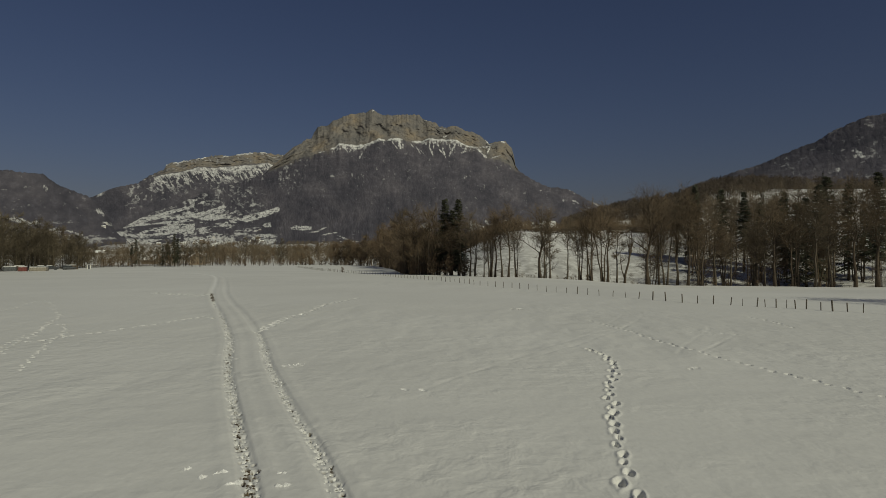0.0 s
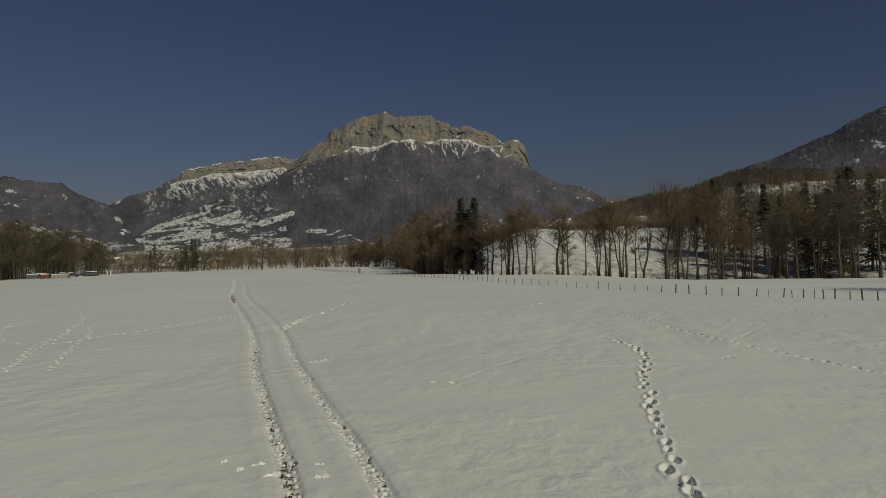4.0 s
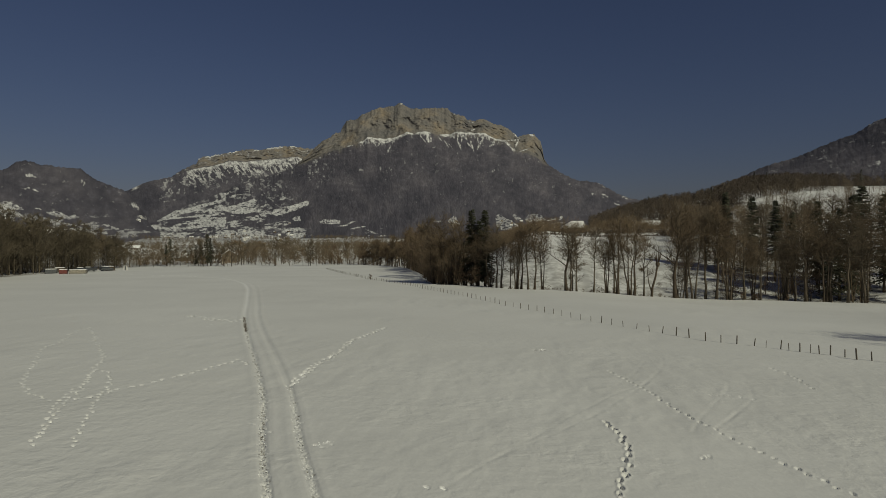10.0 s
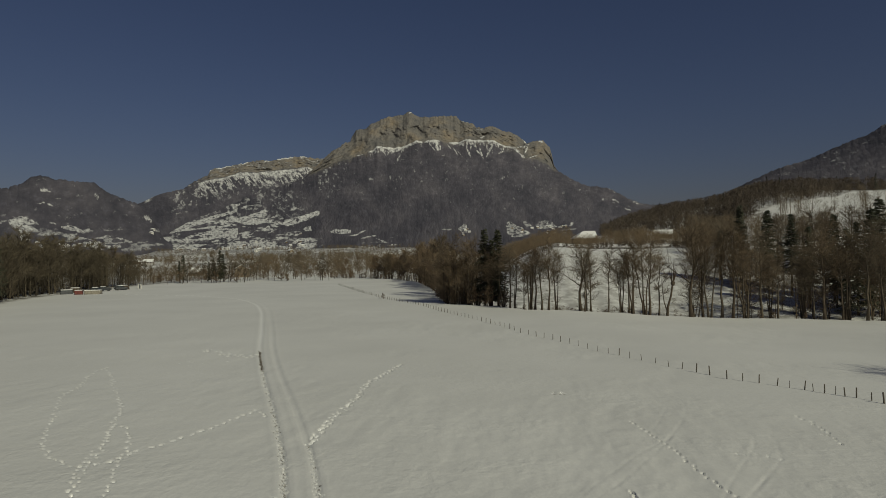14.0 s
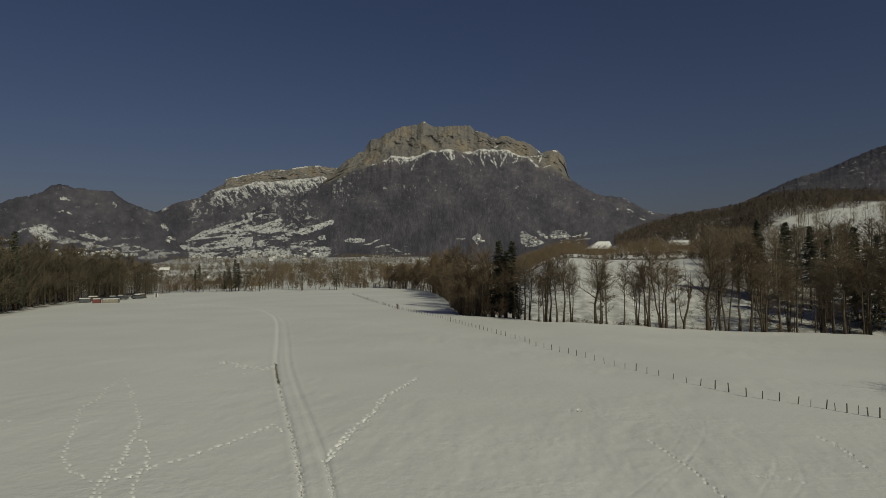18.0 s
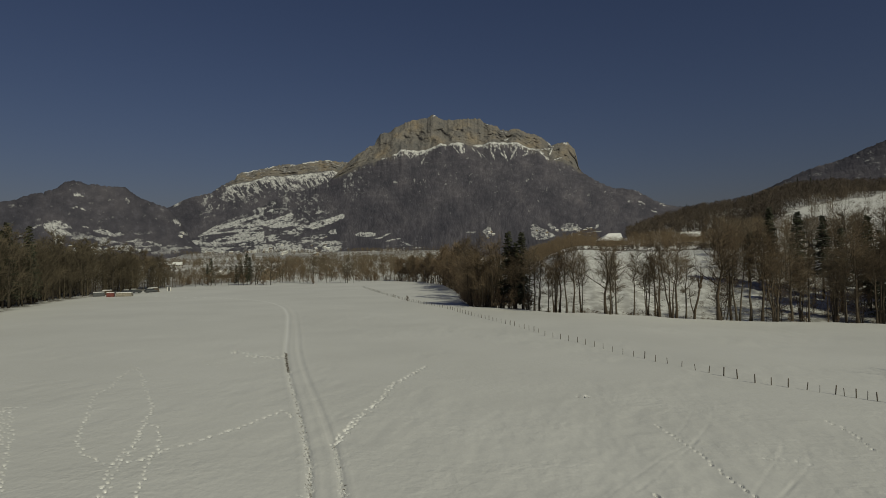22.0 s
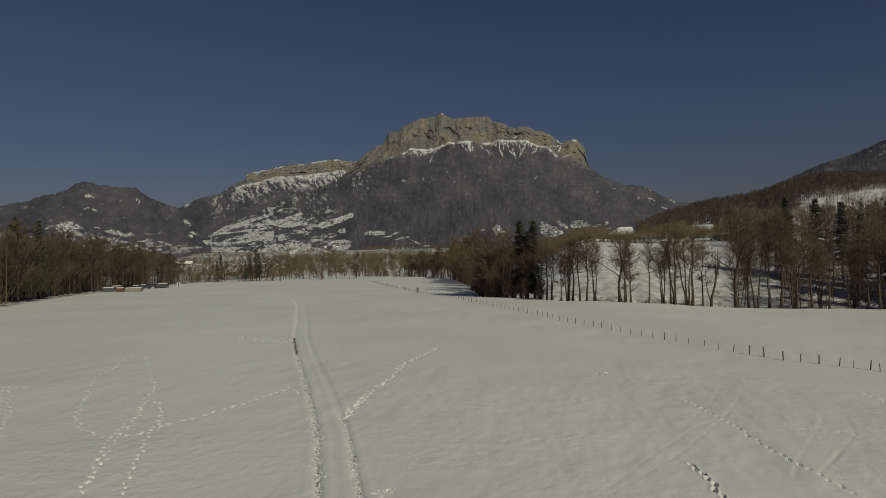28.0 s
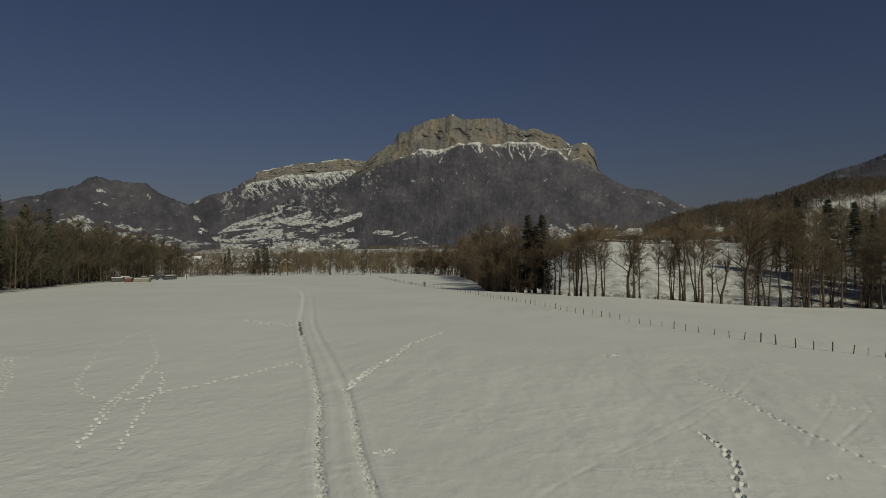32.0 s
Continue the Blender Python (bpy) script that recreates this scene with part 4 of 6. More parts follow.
CLIFF = [(-34, 1.2), (-30, 2.2), (-27, 3.4), (-23, 4.6), (-20, 5.6), (-17, 6.6), (-14.45, 7.87), (-13.79, 8.17), (-12.53, 8.49), (-11.62, 8.8), (-10.75, 9.1),
    (-10.39, 9.41), (-9.73, 9.41), (-8.86, 9.31), (-8.04, 9.41), (-7.32, 9.71), (-6.81, 9.94), (-6.14, 9.81), (-5.68, 9.96), (-5.11, 10), (-4.55, 9.85),
    (-3.83, 9.74), (-2.91, 9.77), (-2.4, 9.97), (-0.76, 9.84), (0.15, 9.86), (0.86, 9.45), (1.52, 9.23), (2.07, 9.17), (2.47, 8.81), (2.82, 8.3),
    (4.01, 8.07), (4.76, 7.74), (5.49, 7.22), (5.93, 6.86), (7.2, 6.13), (8.16, 5.65), (9.36, 5.47), (10.07, 5.35), (10.78, 5.03), (11.25, 4.72),
    (12.17, 4.16), (13.09, 3.84), (20, 2.35), (24, 1.55)]
PLATEAU_TOP = [(-33, 3.3), (-29.77, 4.41), (-29.47, 4.75), (-28.69, 5.05), (-27.6, 5.37), (-26.71, 5.63), (-25.95, 6.18), (-25.58, 6.47), (-24.9, 6.69),
    (-24.67, 7.17), (-24.35, 7.33), (-23.52, 7.5), (-22.82, 7.67), (-21.87, 7.89), (-21.16, 8.06), (-20.44, 8.18), (-19.96, 8.1), (-19.24, 8.22),
    (-18.6, 8.38), (-17.77, 8.5), (-17.03, 8.57), (-16.04, 8.44), (-15.05, 8.41), (-14.04, 8.72), (-10, 8.6)]
PLATEAU_FOOT = [(-33, 3.25), (-29.77, 4.36), (-29.47, 4.7), (-28.69, 5), (-27.6, 5.32), (-26.71, 5.58), (-25.95, 5.99), (-25.22, 6.34), (-24.67, 6.46), (-23.52, 6.68),
    (-22.58, 7), (-22.25, 7.16), (-20.92, 7.14), (-19.96, 7.27), (-19, 7.39), (-17.53, 7.57), (-16.54, 7.73), (-16.2, 7.59), (-15.05, 7.41),
    (-14.05, 7.42), (-10, 7.4)]
HILL_TOP = [(-75, 4.5), (-60, 6), (-50, 4.6), (-44, 3.9), (-40.7, 4.72), (-40.25, 4.99), (-39.01, 5.27), (-38.11, 5.66), (-37.56, 6.12), (-37.08, 6.28),
    (-36.55, 6.22), (-36.05, 5.98), (-35.48, 6.06), (-34.89, 5.95), (-33.71, 5.97), (-33.3, 5.89), (-32.9, 5.5), (-32.41, 5.11), (-31.75, 4.86),
    (-31.17, 4.65), (-30.7, 4.48), (-30.32, 4.26), (-29.98, 3.99), (-29.3, 3.3), (-28.8, 2.4), (-28.3, 1.2), (-27.5, -0.6)]
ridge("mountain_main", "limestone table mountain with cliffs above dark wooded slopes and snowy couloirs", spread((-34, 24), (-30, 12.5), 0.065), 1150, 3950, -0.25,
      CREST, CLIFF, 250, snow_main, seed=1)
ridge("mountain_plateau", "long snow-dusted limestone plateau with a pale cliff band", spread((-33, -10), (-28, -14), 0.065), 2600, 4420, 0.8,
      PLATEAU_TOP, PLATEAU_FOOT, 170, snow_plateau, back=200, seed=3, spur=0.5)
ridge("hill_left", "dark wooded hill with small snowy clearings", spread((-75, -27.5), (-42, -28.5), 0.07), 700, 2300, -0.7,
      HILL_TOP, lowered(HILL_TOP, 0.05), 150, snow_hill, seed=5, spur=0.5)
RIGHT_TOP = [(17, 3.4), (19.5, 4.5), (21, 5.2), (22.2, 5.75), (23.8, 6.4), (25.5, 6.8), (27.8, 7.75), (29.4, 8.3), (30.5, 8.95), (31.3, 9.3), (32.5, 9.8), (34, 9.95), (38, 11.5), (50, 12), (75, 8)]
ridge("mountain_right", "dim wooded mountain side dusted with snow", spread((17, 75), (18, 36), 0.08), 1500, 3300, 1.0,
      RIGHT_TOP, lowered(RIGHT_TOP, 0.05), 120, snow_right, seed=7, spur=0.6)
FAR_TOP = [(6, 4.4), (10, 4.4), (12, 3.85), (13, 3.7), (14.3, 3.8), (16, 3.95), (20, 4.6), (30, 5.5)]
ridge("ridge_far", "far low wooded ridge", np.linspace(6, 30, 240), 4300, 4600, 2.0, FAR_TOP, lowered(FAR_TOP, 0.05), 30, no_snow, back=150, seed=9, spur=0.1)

# ---- things ----
class Mesher:
    """Gathers tubes and cones into one mesh."""
    def __init__(self):
        self.v, self.f = [], []

    def tube(self, pts, radii, sides):
        pts = [Vector(p) for p in pts]
        first = len(self.v)
        for k, (p, rad) in enumerate(zip(pts, radii)):
            t = (pts[min(k + 1, len(pts) - 1)] - pts[max(k - 1, 0)]).normalized()
            a = t.orthogonal().normalized()
            b = t.cross(a)
            for j in range(sides):
                w = 2 * math.pi * j / sides
                self.v.append(tuple(p + (a * math.cos(w) + b * math.sin(w)) * rad))
        for k in range(len(pts) - 1):
            for j in range(sides):
                i, n = first + k * sides + j, first + k * sides + (j + 1) % sides
                self.f.append((i, n, n + sides, i + sides))
        self.f.append(tuple(first + (len(pts) - 1) * sides + j for j in range(sides)))
        self.f.append(tuple(first + j for j in range(sides))[::-1])

    def cone(self, p, q, rad):
        p, q = Vector(p), Vector(q)
        t = (q - p).normalized()
        a = t.orthogonal().normalized()
        b = t.cross(a)
        i = len(self.v)
        self.v += [tuple(p + a * rad), tuple(p - a * rad * 0.5 + b * rad * 0.87), tuple(p - a * rad * 0.5 - b * rad * 0.87), tuple(q)]
        self.f += [(i, i + 1, i + 3), (i + 1, i + 2, i + 3), (i + 2, i, i + 3)]

    def box(self, x0, y0, z0, x1, y1, z1):
        i = len(self.v)
        self.v += [(x, y, z) for z in (z0, z1) for x, y in ((x0, y0), (x1, y0), (x1, y1), (x0, y1))]
        self.f += [tuple(i + k for k in q) for q in ((3, 2, 1, 0), (4, 5, 6, 7), (0, 1, 5, 4), (1, 2, 6, 5), (2, 3, 7, 6), (3, 0, 4, 7))]

    def prism(self, outline, y0, y1):
        """An outline in x and z drawn out along y."""
        i, n = len(self.v), len(outline)
        self.v += [(x, y0, z) for x, z in outline] + [(x, y1, z) for x, z in outline]
        self.f += [tuple(i + k for k in range(n)), tuple(i + n + k for k in range(n))[::-1]]
        self.f += [(i + (k + 1) % n, i + k, i + n + k, i + n + (k + 1) % n) for k in range(n)]

    def mesh(self, name, material, smooth=False):
        me = bpy.data.meshes.new(name)
        me.from_pydata(self.v, [], self.f)
        me.materials.append(material)
        if smooth:
            me.polygons.foreach_set("use_smooth", [True] * len(me.polygons))
        return me


def part(name, mesher, material, parent, label="", smooth=False):
    ob = new(name, mesher.mesh(name, material, smooth))
    ob.parent = parent
    if label:
        ob["label"] = label
    return ob


def bare_tree_meshes(seed, H, clear, spread, limbs, twigs, stems=1, lean=0.0, rise=0.72, detail=1.0, fat=1.0):
    """Trunk, branches and twigs of a leafless tree. clear: bare share of the trunk; spread: crown's reach by height."""
    g = random.Random(seed)
    trunk, crown = Mesher(), Mesher()
    branches = trunk
    thick = 1.0 if detail > 0.7 else 1.6 if detail > 0.5 else 4.0 if detail > 0.35 else 6.0
    sides = 6 if detail > 0.7 else 4
    for s in range(stems):
        ang = 2 * math.pi * s / max(stems, 1) + g.uniform(-0.5, 0.5)
        out = 0.0 if stems == 1 else g.uniform(0.05, 0.13)
        h = H * (1 if s == 0 else g.uniform(0.72, 0.98))
        r0 = H * 0.0145 * fat / (1 if stems == 1 else 1.35)
        n = 8
        wx, wy, pts = 0.0, 0.0, []
        for k in range(n):
            f = k / (n - 1)
            wx += g.gauss(0, 0.016) * h * (0.3 + f)
            wy += g.gauss(0, 0.016) * h * (0.3 + f)
            pts.append(Vector((math.cos(ang) * (0.02 * H * (stems > 1) + out * f * h) + wx + lean * f * f * h,
                               math.sin(ang) * (0.02 * H * (stems > 1) + out * f * h) + wy, f * h * 0.93 - (0.35 if k == 0 else 0))))
        rad = [r0 * (1.35 if k == 0 else 1.0) * (1 - 0.93 * (k / (n - 1)) ** 0.85) + 0.01 for k in range(n)]
        trunk.tube(pts, rad, sides)

        def at(f):
            x = min(max(f * (n - 1), 0), n - 1.001)
            k = int(x)
            return pts[k].lerp(pts[k + 1], x - k), rad[k] + (rad[k + 1] - rad[k]) * (x - k)
        m = max(3, int(limbs / stems))
        tips = []
        for k in range(m):
            f = clear + (0.97 - clear) * (k + g.random() * 0.7) / m
            p, rr = at(f)
            w = k * 2.4 + g.uniform(-0.6, 0.6) + ang
            L = H * spread * (1.12 - 0.75 * (f - clear) / (1 - clear)) * g.uniform(0.65, 1.15)
            up = rise * g.uniform(0.6, 1.25)
            d = Vector((math.cos(w), math.sin(w), up)).normalized()
            q, path = p.copy(), [p.copy()]
            for j in range(4):
                d = (d + Vector((g.gauss(0, 0.30), g.gauss(0, 0.30), 0.10 + g.gauss(0, 0.2)))).normalized()
                q = q + d * (L / 4)
                path.append(q.copy())
            lr = max(rr * 0.62, 0.036)
            branches.tube(path, [lr, lr * 0.75, lr * 0.55, lr * 0.36, lr * 0.15], 3)
            tips += [(path[j], (path[j] - path[j - 1]).normalized(), L, lr * (1 - j * 0.2)) for j in ((1, 2, 3, 4) if detail > 0.7 else (2, 3, 4))]
        fine = detail > 0.7
        for p, d, L, lr in list(tips):
            for _ in range(2 if fine else 1):
                e = (d + Vector((g.gauss(0, 0.6), g.gauss(0, 0.6), g.gauss(0.12, 0.38)))).normalized()
                a = p + e * L * g.uniform(0.2, 0.42)
                b = a + (e + Vector((g.gauss(0, 0.4), g.gauss(0, 0.4), 0.25))).normalized() * L * g.uniform(0.2, 0.42)
                rr = max(lr * 0.52, 0.030)
                branches.tube([p, a, b], [rr, rr * 0.6, rr * 0.25], 3)
                tips += [(a, e, L, rr), (p.lerp(a, 0.6), e, L, rr), (b, e, L, rr), (a.lerp(b, 0.5), e, L, rr)] if fine else [(a, e, L, rr), (b, e, L, rr)]
        for _ in range(int(26 / stems) if fine else 0):
            p, rr = at(g.uniform(0.05, clear + 0.1))
            w = g.uniform(0, 6.28)
            e = Vector((math.cos(w), math.sin(w), g.uniform(-0.1, 0.8))).normalized()
            a = p + e * g.uniform(0.3, 0.9)
            b = a + (e + Vector((g.gauss(0, 0.5), g.gauss(0, 0.5), g.gauss(0.1, 0.4)))).normalized() * g.uniform(0.3, 0.9)
            branches.tube([p, a, b], [0.032, 0.024, 0.008], 3)
            crown.cone(a, a + (e + Vector((g.gauss(0, 0.7), g.gauss(0, 0.7), 0.4))).normalized() * g.uniform(0.3, 0.8), 0.014)
        for f in (0.7, 0.8, 0.9, 0.98):
            p, rr = at(f)
            tips.append((p, Vector((0, 0, 1)), H * spread, rr))
        share = twigs / stems / len(tips)
        for p, d, L, rr in tips:
            for _ in range(int(share) + (g.random() < share % 1)):
                e = (d * 0.7 + Vector((g.gauss(0, 0.6), g.gauss(0, 0.6), g.gauss(0.25, 0.45)))).normalized()
                o = p if fine else p + Vector((g.gauss(0, 0.09), g.gauss(0, 0.09), g.gauss(0, 0.09))) * L
                ln = g.uniform(0.05, 0.13) * H
                mid = o + e * ln * g.uniform(0.3, 0.6)
                crown.cone(o, o + e * ln, g.uniform(0.009, 0.016) * thick)
                for _ in range(1):
                    e2 = (e + Vector((g.gauss(0, 0.5), g.gauss(0, 0.5), g.gauss(0.1, 0.4)))).normalized()
                    crown.cone(mid, mid + e2 * ln * 0.6, 0.010 * thick)
    return trunk, crown


def spruce_meshes(seed, H, reach=0.19, low=0.1, detail=1.0):
    g = random.Random(seed)
    trunk, crown = Mesher(), Mesher()
    trunk.tube([(0, 0, -0.3), (0.02, 0, H * 0.5), (0, 0.03, H)], [H * 0.014, H * 0.008, 0.012], 6)
    z = H * low
    while z < H * 0.985:
        f = (z - H * low) / (H * (1 - low))
        L = H * reach * (1 - f) ** 0.8 * (0.75 + 0.25 * min(1, f * 6)) + 0.18
        for k in range(7 if detail > 0.7 else 6):
            w = g.uniform(0, 6.28)
            ll = L * g.uniform(0.6, 1.15)
            drop = -0.35 + 0.75 * f
            d = Vector((math.cos(w), math.sin(w), drop * 0.6)).normalized()
            p = Vector((0, 0, z + g.uniform(-0.5, 0.5) * H * 0.04))
            m = max(3, int(ll * (4.2 if detail > 0.7 else 2)))
            crown.cone(p, p + d * ll + Vector((0, 0, 0.12 * ll)), 0.05)
            side = Vector((-d.y, d.x, 0))
            for j in range(m):
                o = p + d * ll * (j + 0.6) / m
                o.z -= 0.10 * ll * ((j / m) ** 2) - 0.04
                for sgn in (-1, 1):
                    e = (d * 0.6 + side * sgn * g.uniform(0.5, 1.1) + Vector((0, 0, g.uniform(-0.55, 0.05)))).normalized()
                    crown.cone(o, o + e * g.uniform(0.35, 0.62) * (1.15 - 0.5 * j / m), 0.10 if detail > 0.7 else 0.16)
        z += H * (0.019 if detail > 0.7 else 0.034)
    return trunk, crown


KINDS = {}


def tree_kind(key, name, label, category, nominal, pieces):
    """pieces: (part name, mesher, material) for a tree of the nominal height."""
    KINDS[key] = dict(name=name, label=label, category=category, h=nominal,
                      meshes=[(pn, ms.mesh(pn, mat, pn == "trunk")) for pn, ms, mat in pieces], first=None)


def plant(key, x, y, height, group, turn=None, z=None, label=""):
    k = KINDS[key]
    s = height / k["h"]
    g = random.Random(int(x * 131 + y * 977))
    m = pose(x, y, ground_z(x, y) - 0.05 if z is None else z, 0, 0, g.uniform(0, 360) if turn is None else turn)
    m = m @ Matrix.Diagonal((s * g.uniform(0.9, 1.12), s * g.uniform(0.9, 1.12), s, 1))
    root = new(k["name"])
    root.empty_display_size = 0.3
    root.matrix_basis = m
    for pn, me in k["meshes"]:
        ob = new(pn, me)
        ob.parent = root
    return tagged(root, label or k["label"], k["category"], group)


def bare_kind(key, seed, H, clear, spread, limbs, twigs, bark, twig, label, **more):
    t, c = bare_tree_meshes(seed, H, clear, spread, limbs, twigs, **more)
    tree_kind(key, "bare_tree", label, "tree", H, [("trunk", t, bark), ("crown", c, twig)])


bare_kind("ash", 1, 15, 0.43, 0.22, 27, 820, BARK, TWIG, "tall leafless ash tree with brown twigs beside the snowy field")
bare_kind("ash2", 2, 15, 0.47, 0.20, 25, 720, BARK_PALE, TWIG_GREY, "slender leafless tree with pale bark at the field edge", lean=0.06)
bare_kind("alder", 3, 13, 0.43, 0.20, 30, 800, BARK, TWIG, "leafless alder with several stems at the field edge", stems=3)
bare_kind("alder2", 4, 13, 0.45, 0.20, 27, 720, BARK_PALE, TWIG_RED, "leafless tree of two leaning stems above the snow", stems=2, lean=-0.05)
bare_kind("oak", 5, 14, 0.37, 0.30, 26, 900, BARK, TWIG, "broad leafless oak with spreading limbs above the snow", rise=0.75, fat=1.5)
bare_kind("thick", 6, 12, 0.10, 0.27, 26, 1700, BARK, TWIG, "bushy leafless tree branching from near the ground", stems=3, rise=0.8)
bare_kind("young", 7, 9, 0.30, 0.17, 10, 420, BARK_PALE, TWIG_GREY, "thin young leafless tree standing in snow", detail=0.6)
bare_kind("far_a", 8, 13, 0.24, 0.25, 11, 420, BARK, TWIG, "brown leafless tree at the far field edge", detail=0.42, fat=0.7)
bare_kind("far_b", 9, 13, 0.16, 0.26, 11, 420, BARK, TWIG_RED, "reddish-brown leafless tree at the far field edge", detail=0.42, stems=2, fat=0.7)
bare_kind("far_c", 10, 13, 0.28, 0.23, 10, 380, BARK_PALE, TWIG_GREY, "greyish leafless tree at the far field edge", detail=0.42, fat=0.7)
bare_kind("dark_a", 12, 15, 0.15, 0.24, 11, 420, BARK_DARK, TWIG_DIM, "dark leafless tree in the wood beside the field", detail=0.42)
bare_kind("shrub", 11, 4, 0.04, 0.32, 14, 260, BARK, TWIG_RED, "leafless brown thicket growing out of the snow", detail=0.5, stems=4)
t_, c_ = spruce_meshes(21, 15, 0.185, 0.12)
tree_kind("spruce", "spruce", "dark green spruce beside the snowy field", "tree", 15, [("trunk", t_, BARK), ("crown", c_, NEEDLE)])
t_, c_ = spruce_meshes(22, 18, 0.15, 0.28)
tree_kind("spruce2", "spruce", "tall dark spruce with a bare lower trunk", "tree", 18, [("trunk", t_, BARK), ("crown", c_, NEEDLE)])
t_, c_ = spruce_meshes(23, 16, 0.17, 0.12, 0.5)
tree_kind("spruce_far", "spruce", "dark spruce standing among leafless trees", "tree", 16, [("trunk", t_, BARK), ("crown", c_, NEEDLE)])


def pollard_mesh():
    """A knotted pollard with thin upright shoots."""
    g = random.Random(77)
    trunk, knob, shoots = Mesher(), Mesher(), Mesher()
    trunk.tube([(0, 0, -0.3), (0.15, 0, 1.6), (0.75, 0.1, 3.6), (1.05, 0.1, 5.6)], [0.26, 0.2, 0.17, 0.15], 7)
    trunk.tube([(0.1, 0, 0.6), (-0.45, 0.1, 2.4), (-0.7, 0.2, 4.4), (-0.75, 0.2, 7.0)], [0.13, 0.09, 0.06, 0.015], 5)
    knob.tube([(1.03, 0.1, 5.3), (1.08, 0.1, 5.6), (1.1, 0.1, 5.95), (1.1, 0.1, 6.2)], [0.16, 0.36, 0.38, 0.18], 8)
    for _ in range(34):
        w, o = g.uniform(0, 6.28), g.uniform(0.1, 0.85)
        shoots.cone((1.1 + 0.2 * math.cos(w), 0.1 + 0.2 * math.sin(w), 6.0), (1.1 + o * math.cos(w) * 1.3, 0.1 + o * math.sin(w) * 1.3, 6.0 + g.uniform(2.0, 4.4)), 0.045)
    return [("trunk", trunk, BARK), ("knob", knob, BARK), ("shoot_crown", shoots, TWIG)]


tree_kind("pollard", "pollard_tree", "leaning pollard tree with a knob of thin upright shoots", "tree", 10.4, pollard_mesh())


def spot(bearing, dist):
    return dist * math.sin(radians(bearing)), dist * math.cos(radians(bearing))


def edge_spot(bearing, behind):
    """A place on that bearing, so many metres behind the field's edge."""
    d = np.arange(60, 420, 0.25)
    x, y = d * math.sin(radians(bearing)), d * math.cos(radians(bearing))
    k = int(np.argmax(y - wood_edge(x) > behind))
    return float(x[k]), float(y[k])


EDGE = "trees along the field edge"
for bearing, behind, key, h in (
        (-4.2, 1.0, "thick", 13.0), (-3.5, 3.0, "ash", 14.5), (-2.9, 2.5, "thick", 14.0), (-2.2, 2.0, "alder", 14.0), (-1.4, 4.0, "thick", 14.5),
        (-0.75, 4.0, "spruce", 15.6), (0.45, 4.0, "spruce", 15.2), (-0.1, 6.0, "spruce", 13.5), (-0.3, 1.5, "alder", 11.0), (0.9, 1.5, "alder2", 11.5), (1.5, 1.5, "ash2", 12.5), (1.9, 3.5, "alder2", 11.5), (2.7, 4.0, "young", 9.0),
        (3.3, 1.5, "alder", 12.8), (3.8, 3.0, "ash", 12.0), (4.4, 1.2, "alder2", 12.5), (5.0, 1.0, "ash", 13.0), (5.6, 3.5, "alder", 11.5),
        (7.75, 2.0, "oak", 12.5), (8.1, 1.0, "ash2", 11.5), (8.7, 2.0, "young", 10.5), (10.1, 2.0, "ash2", 11.8), (11.2, 2.5, "alder", 11.8), (11.9, 4.0, "young", 11.0),
        (12.2, 1.0, "alder", 14.0), (13.2, 0.8, "alder", 14.5), (13.6, 2.0, "ash", 14.2), (14.3, 3.0, "young", 11.0), (15.0, 1.0, "pollard", 10.4),
        (16.9, 1.0, "oak", 16.0), (17.8, 3.0, "ash", 14.5), (18.4, 1.2, "alder2", 15.5), (19.3, 2.5, "ash2", 16.0), (20.2, 1.0, "ash", 16.5),
        (21.1, 1.0, "alder", 15.0), (22.3, 2.0, "ash2", 15.5), (23.4, 1.5, "young", 12.0), (25.9, 2.0, "young", 10.0),
        (26.6, 1.0, "ash", 15.0), (27.9, 2.0, "alder", 15.5), (29.4, 1.0, "ash2", 16.0), (30.6, 2.5, "alder2", 15.0), (32.0, 1.0, "ash", 17.0), (33.5, 2.0, "oak", 16.0),
        (35.0, 1.5, "alder", 15.0), (36.8, 1.5, "ash", 16.0), (39.0, 2.0, "ash2", 16.0), (41.5, 2.0, "ash", 17.0)):
    px, py = edge_spot(bearing, behind)
    plant(key, px, py, h * (1.06 if 16 < bearing else 1), EDGE, turn=0 if key == "pollard" else None)

g = random.Random(5)
# the wooded gully behind the edge, thicker to the side of the hill
for k in range(28):
    bearing = g.uniform(16.5, 42) if k % 9 else g.uniform(-3, 15)
    behind = g.uniform(5, 42) if bearing > 18 else g.uniform(5, 16)
    px, py = edge_spot(bearing, behind)
    if bearing > 19 and g.random() < 0.12:
        plant(g.choice(["spruce_far", "spruce2"]), px, py, g.uniform(13, 19), "trees in the gully")
    else:
        plant(g.choice(["ash", "ash2", "alder2", "alder", "ash2", "young"]), px, py, g.uniform(9, 14) if bearing > 15.5 else g.uniform(8, 10), "trees in the gully")
for bearing, dist, key, tip in ((20.7, 168, "spruce", 20.3), (22.7, 166, "spruce", 18.8), (24.4, 160, "spruce2", 17.6), (27.3, 158, "spruce", 17.0), (25.6, 152, "spruce2", 14.5), (28.8, 150, "spruce2", 15.0), (30.2, 160, "spruce2", 20.2),
                                (29.7, 150, "spruce", 17.5), (31.6, 158, "spruce_far", 18.0), (33.5, 150, "spruce2", 19.5), (26.4, 195, "spruce_far", 15.0), (19.2, 172, "spruce_far", 14.5)):
    px, py = spot(bearing, dist)
    plant(key, px, py, tip - ground_z(px, py), "spruces on the bank")
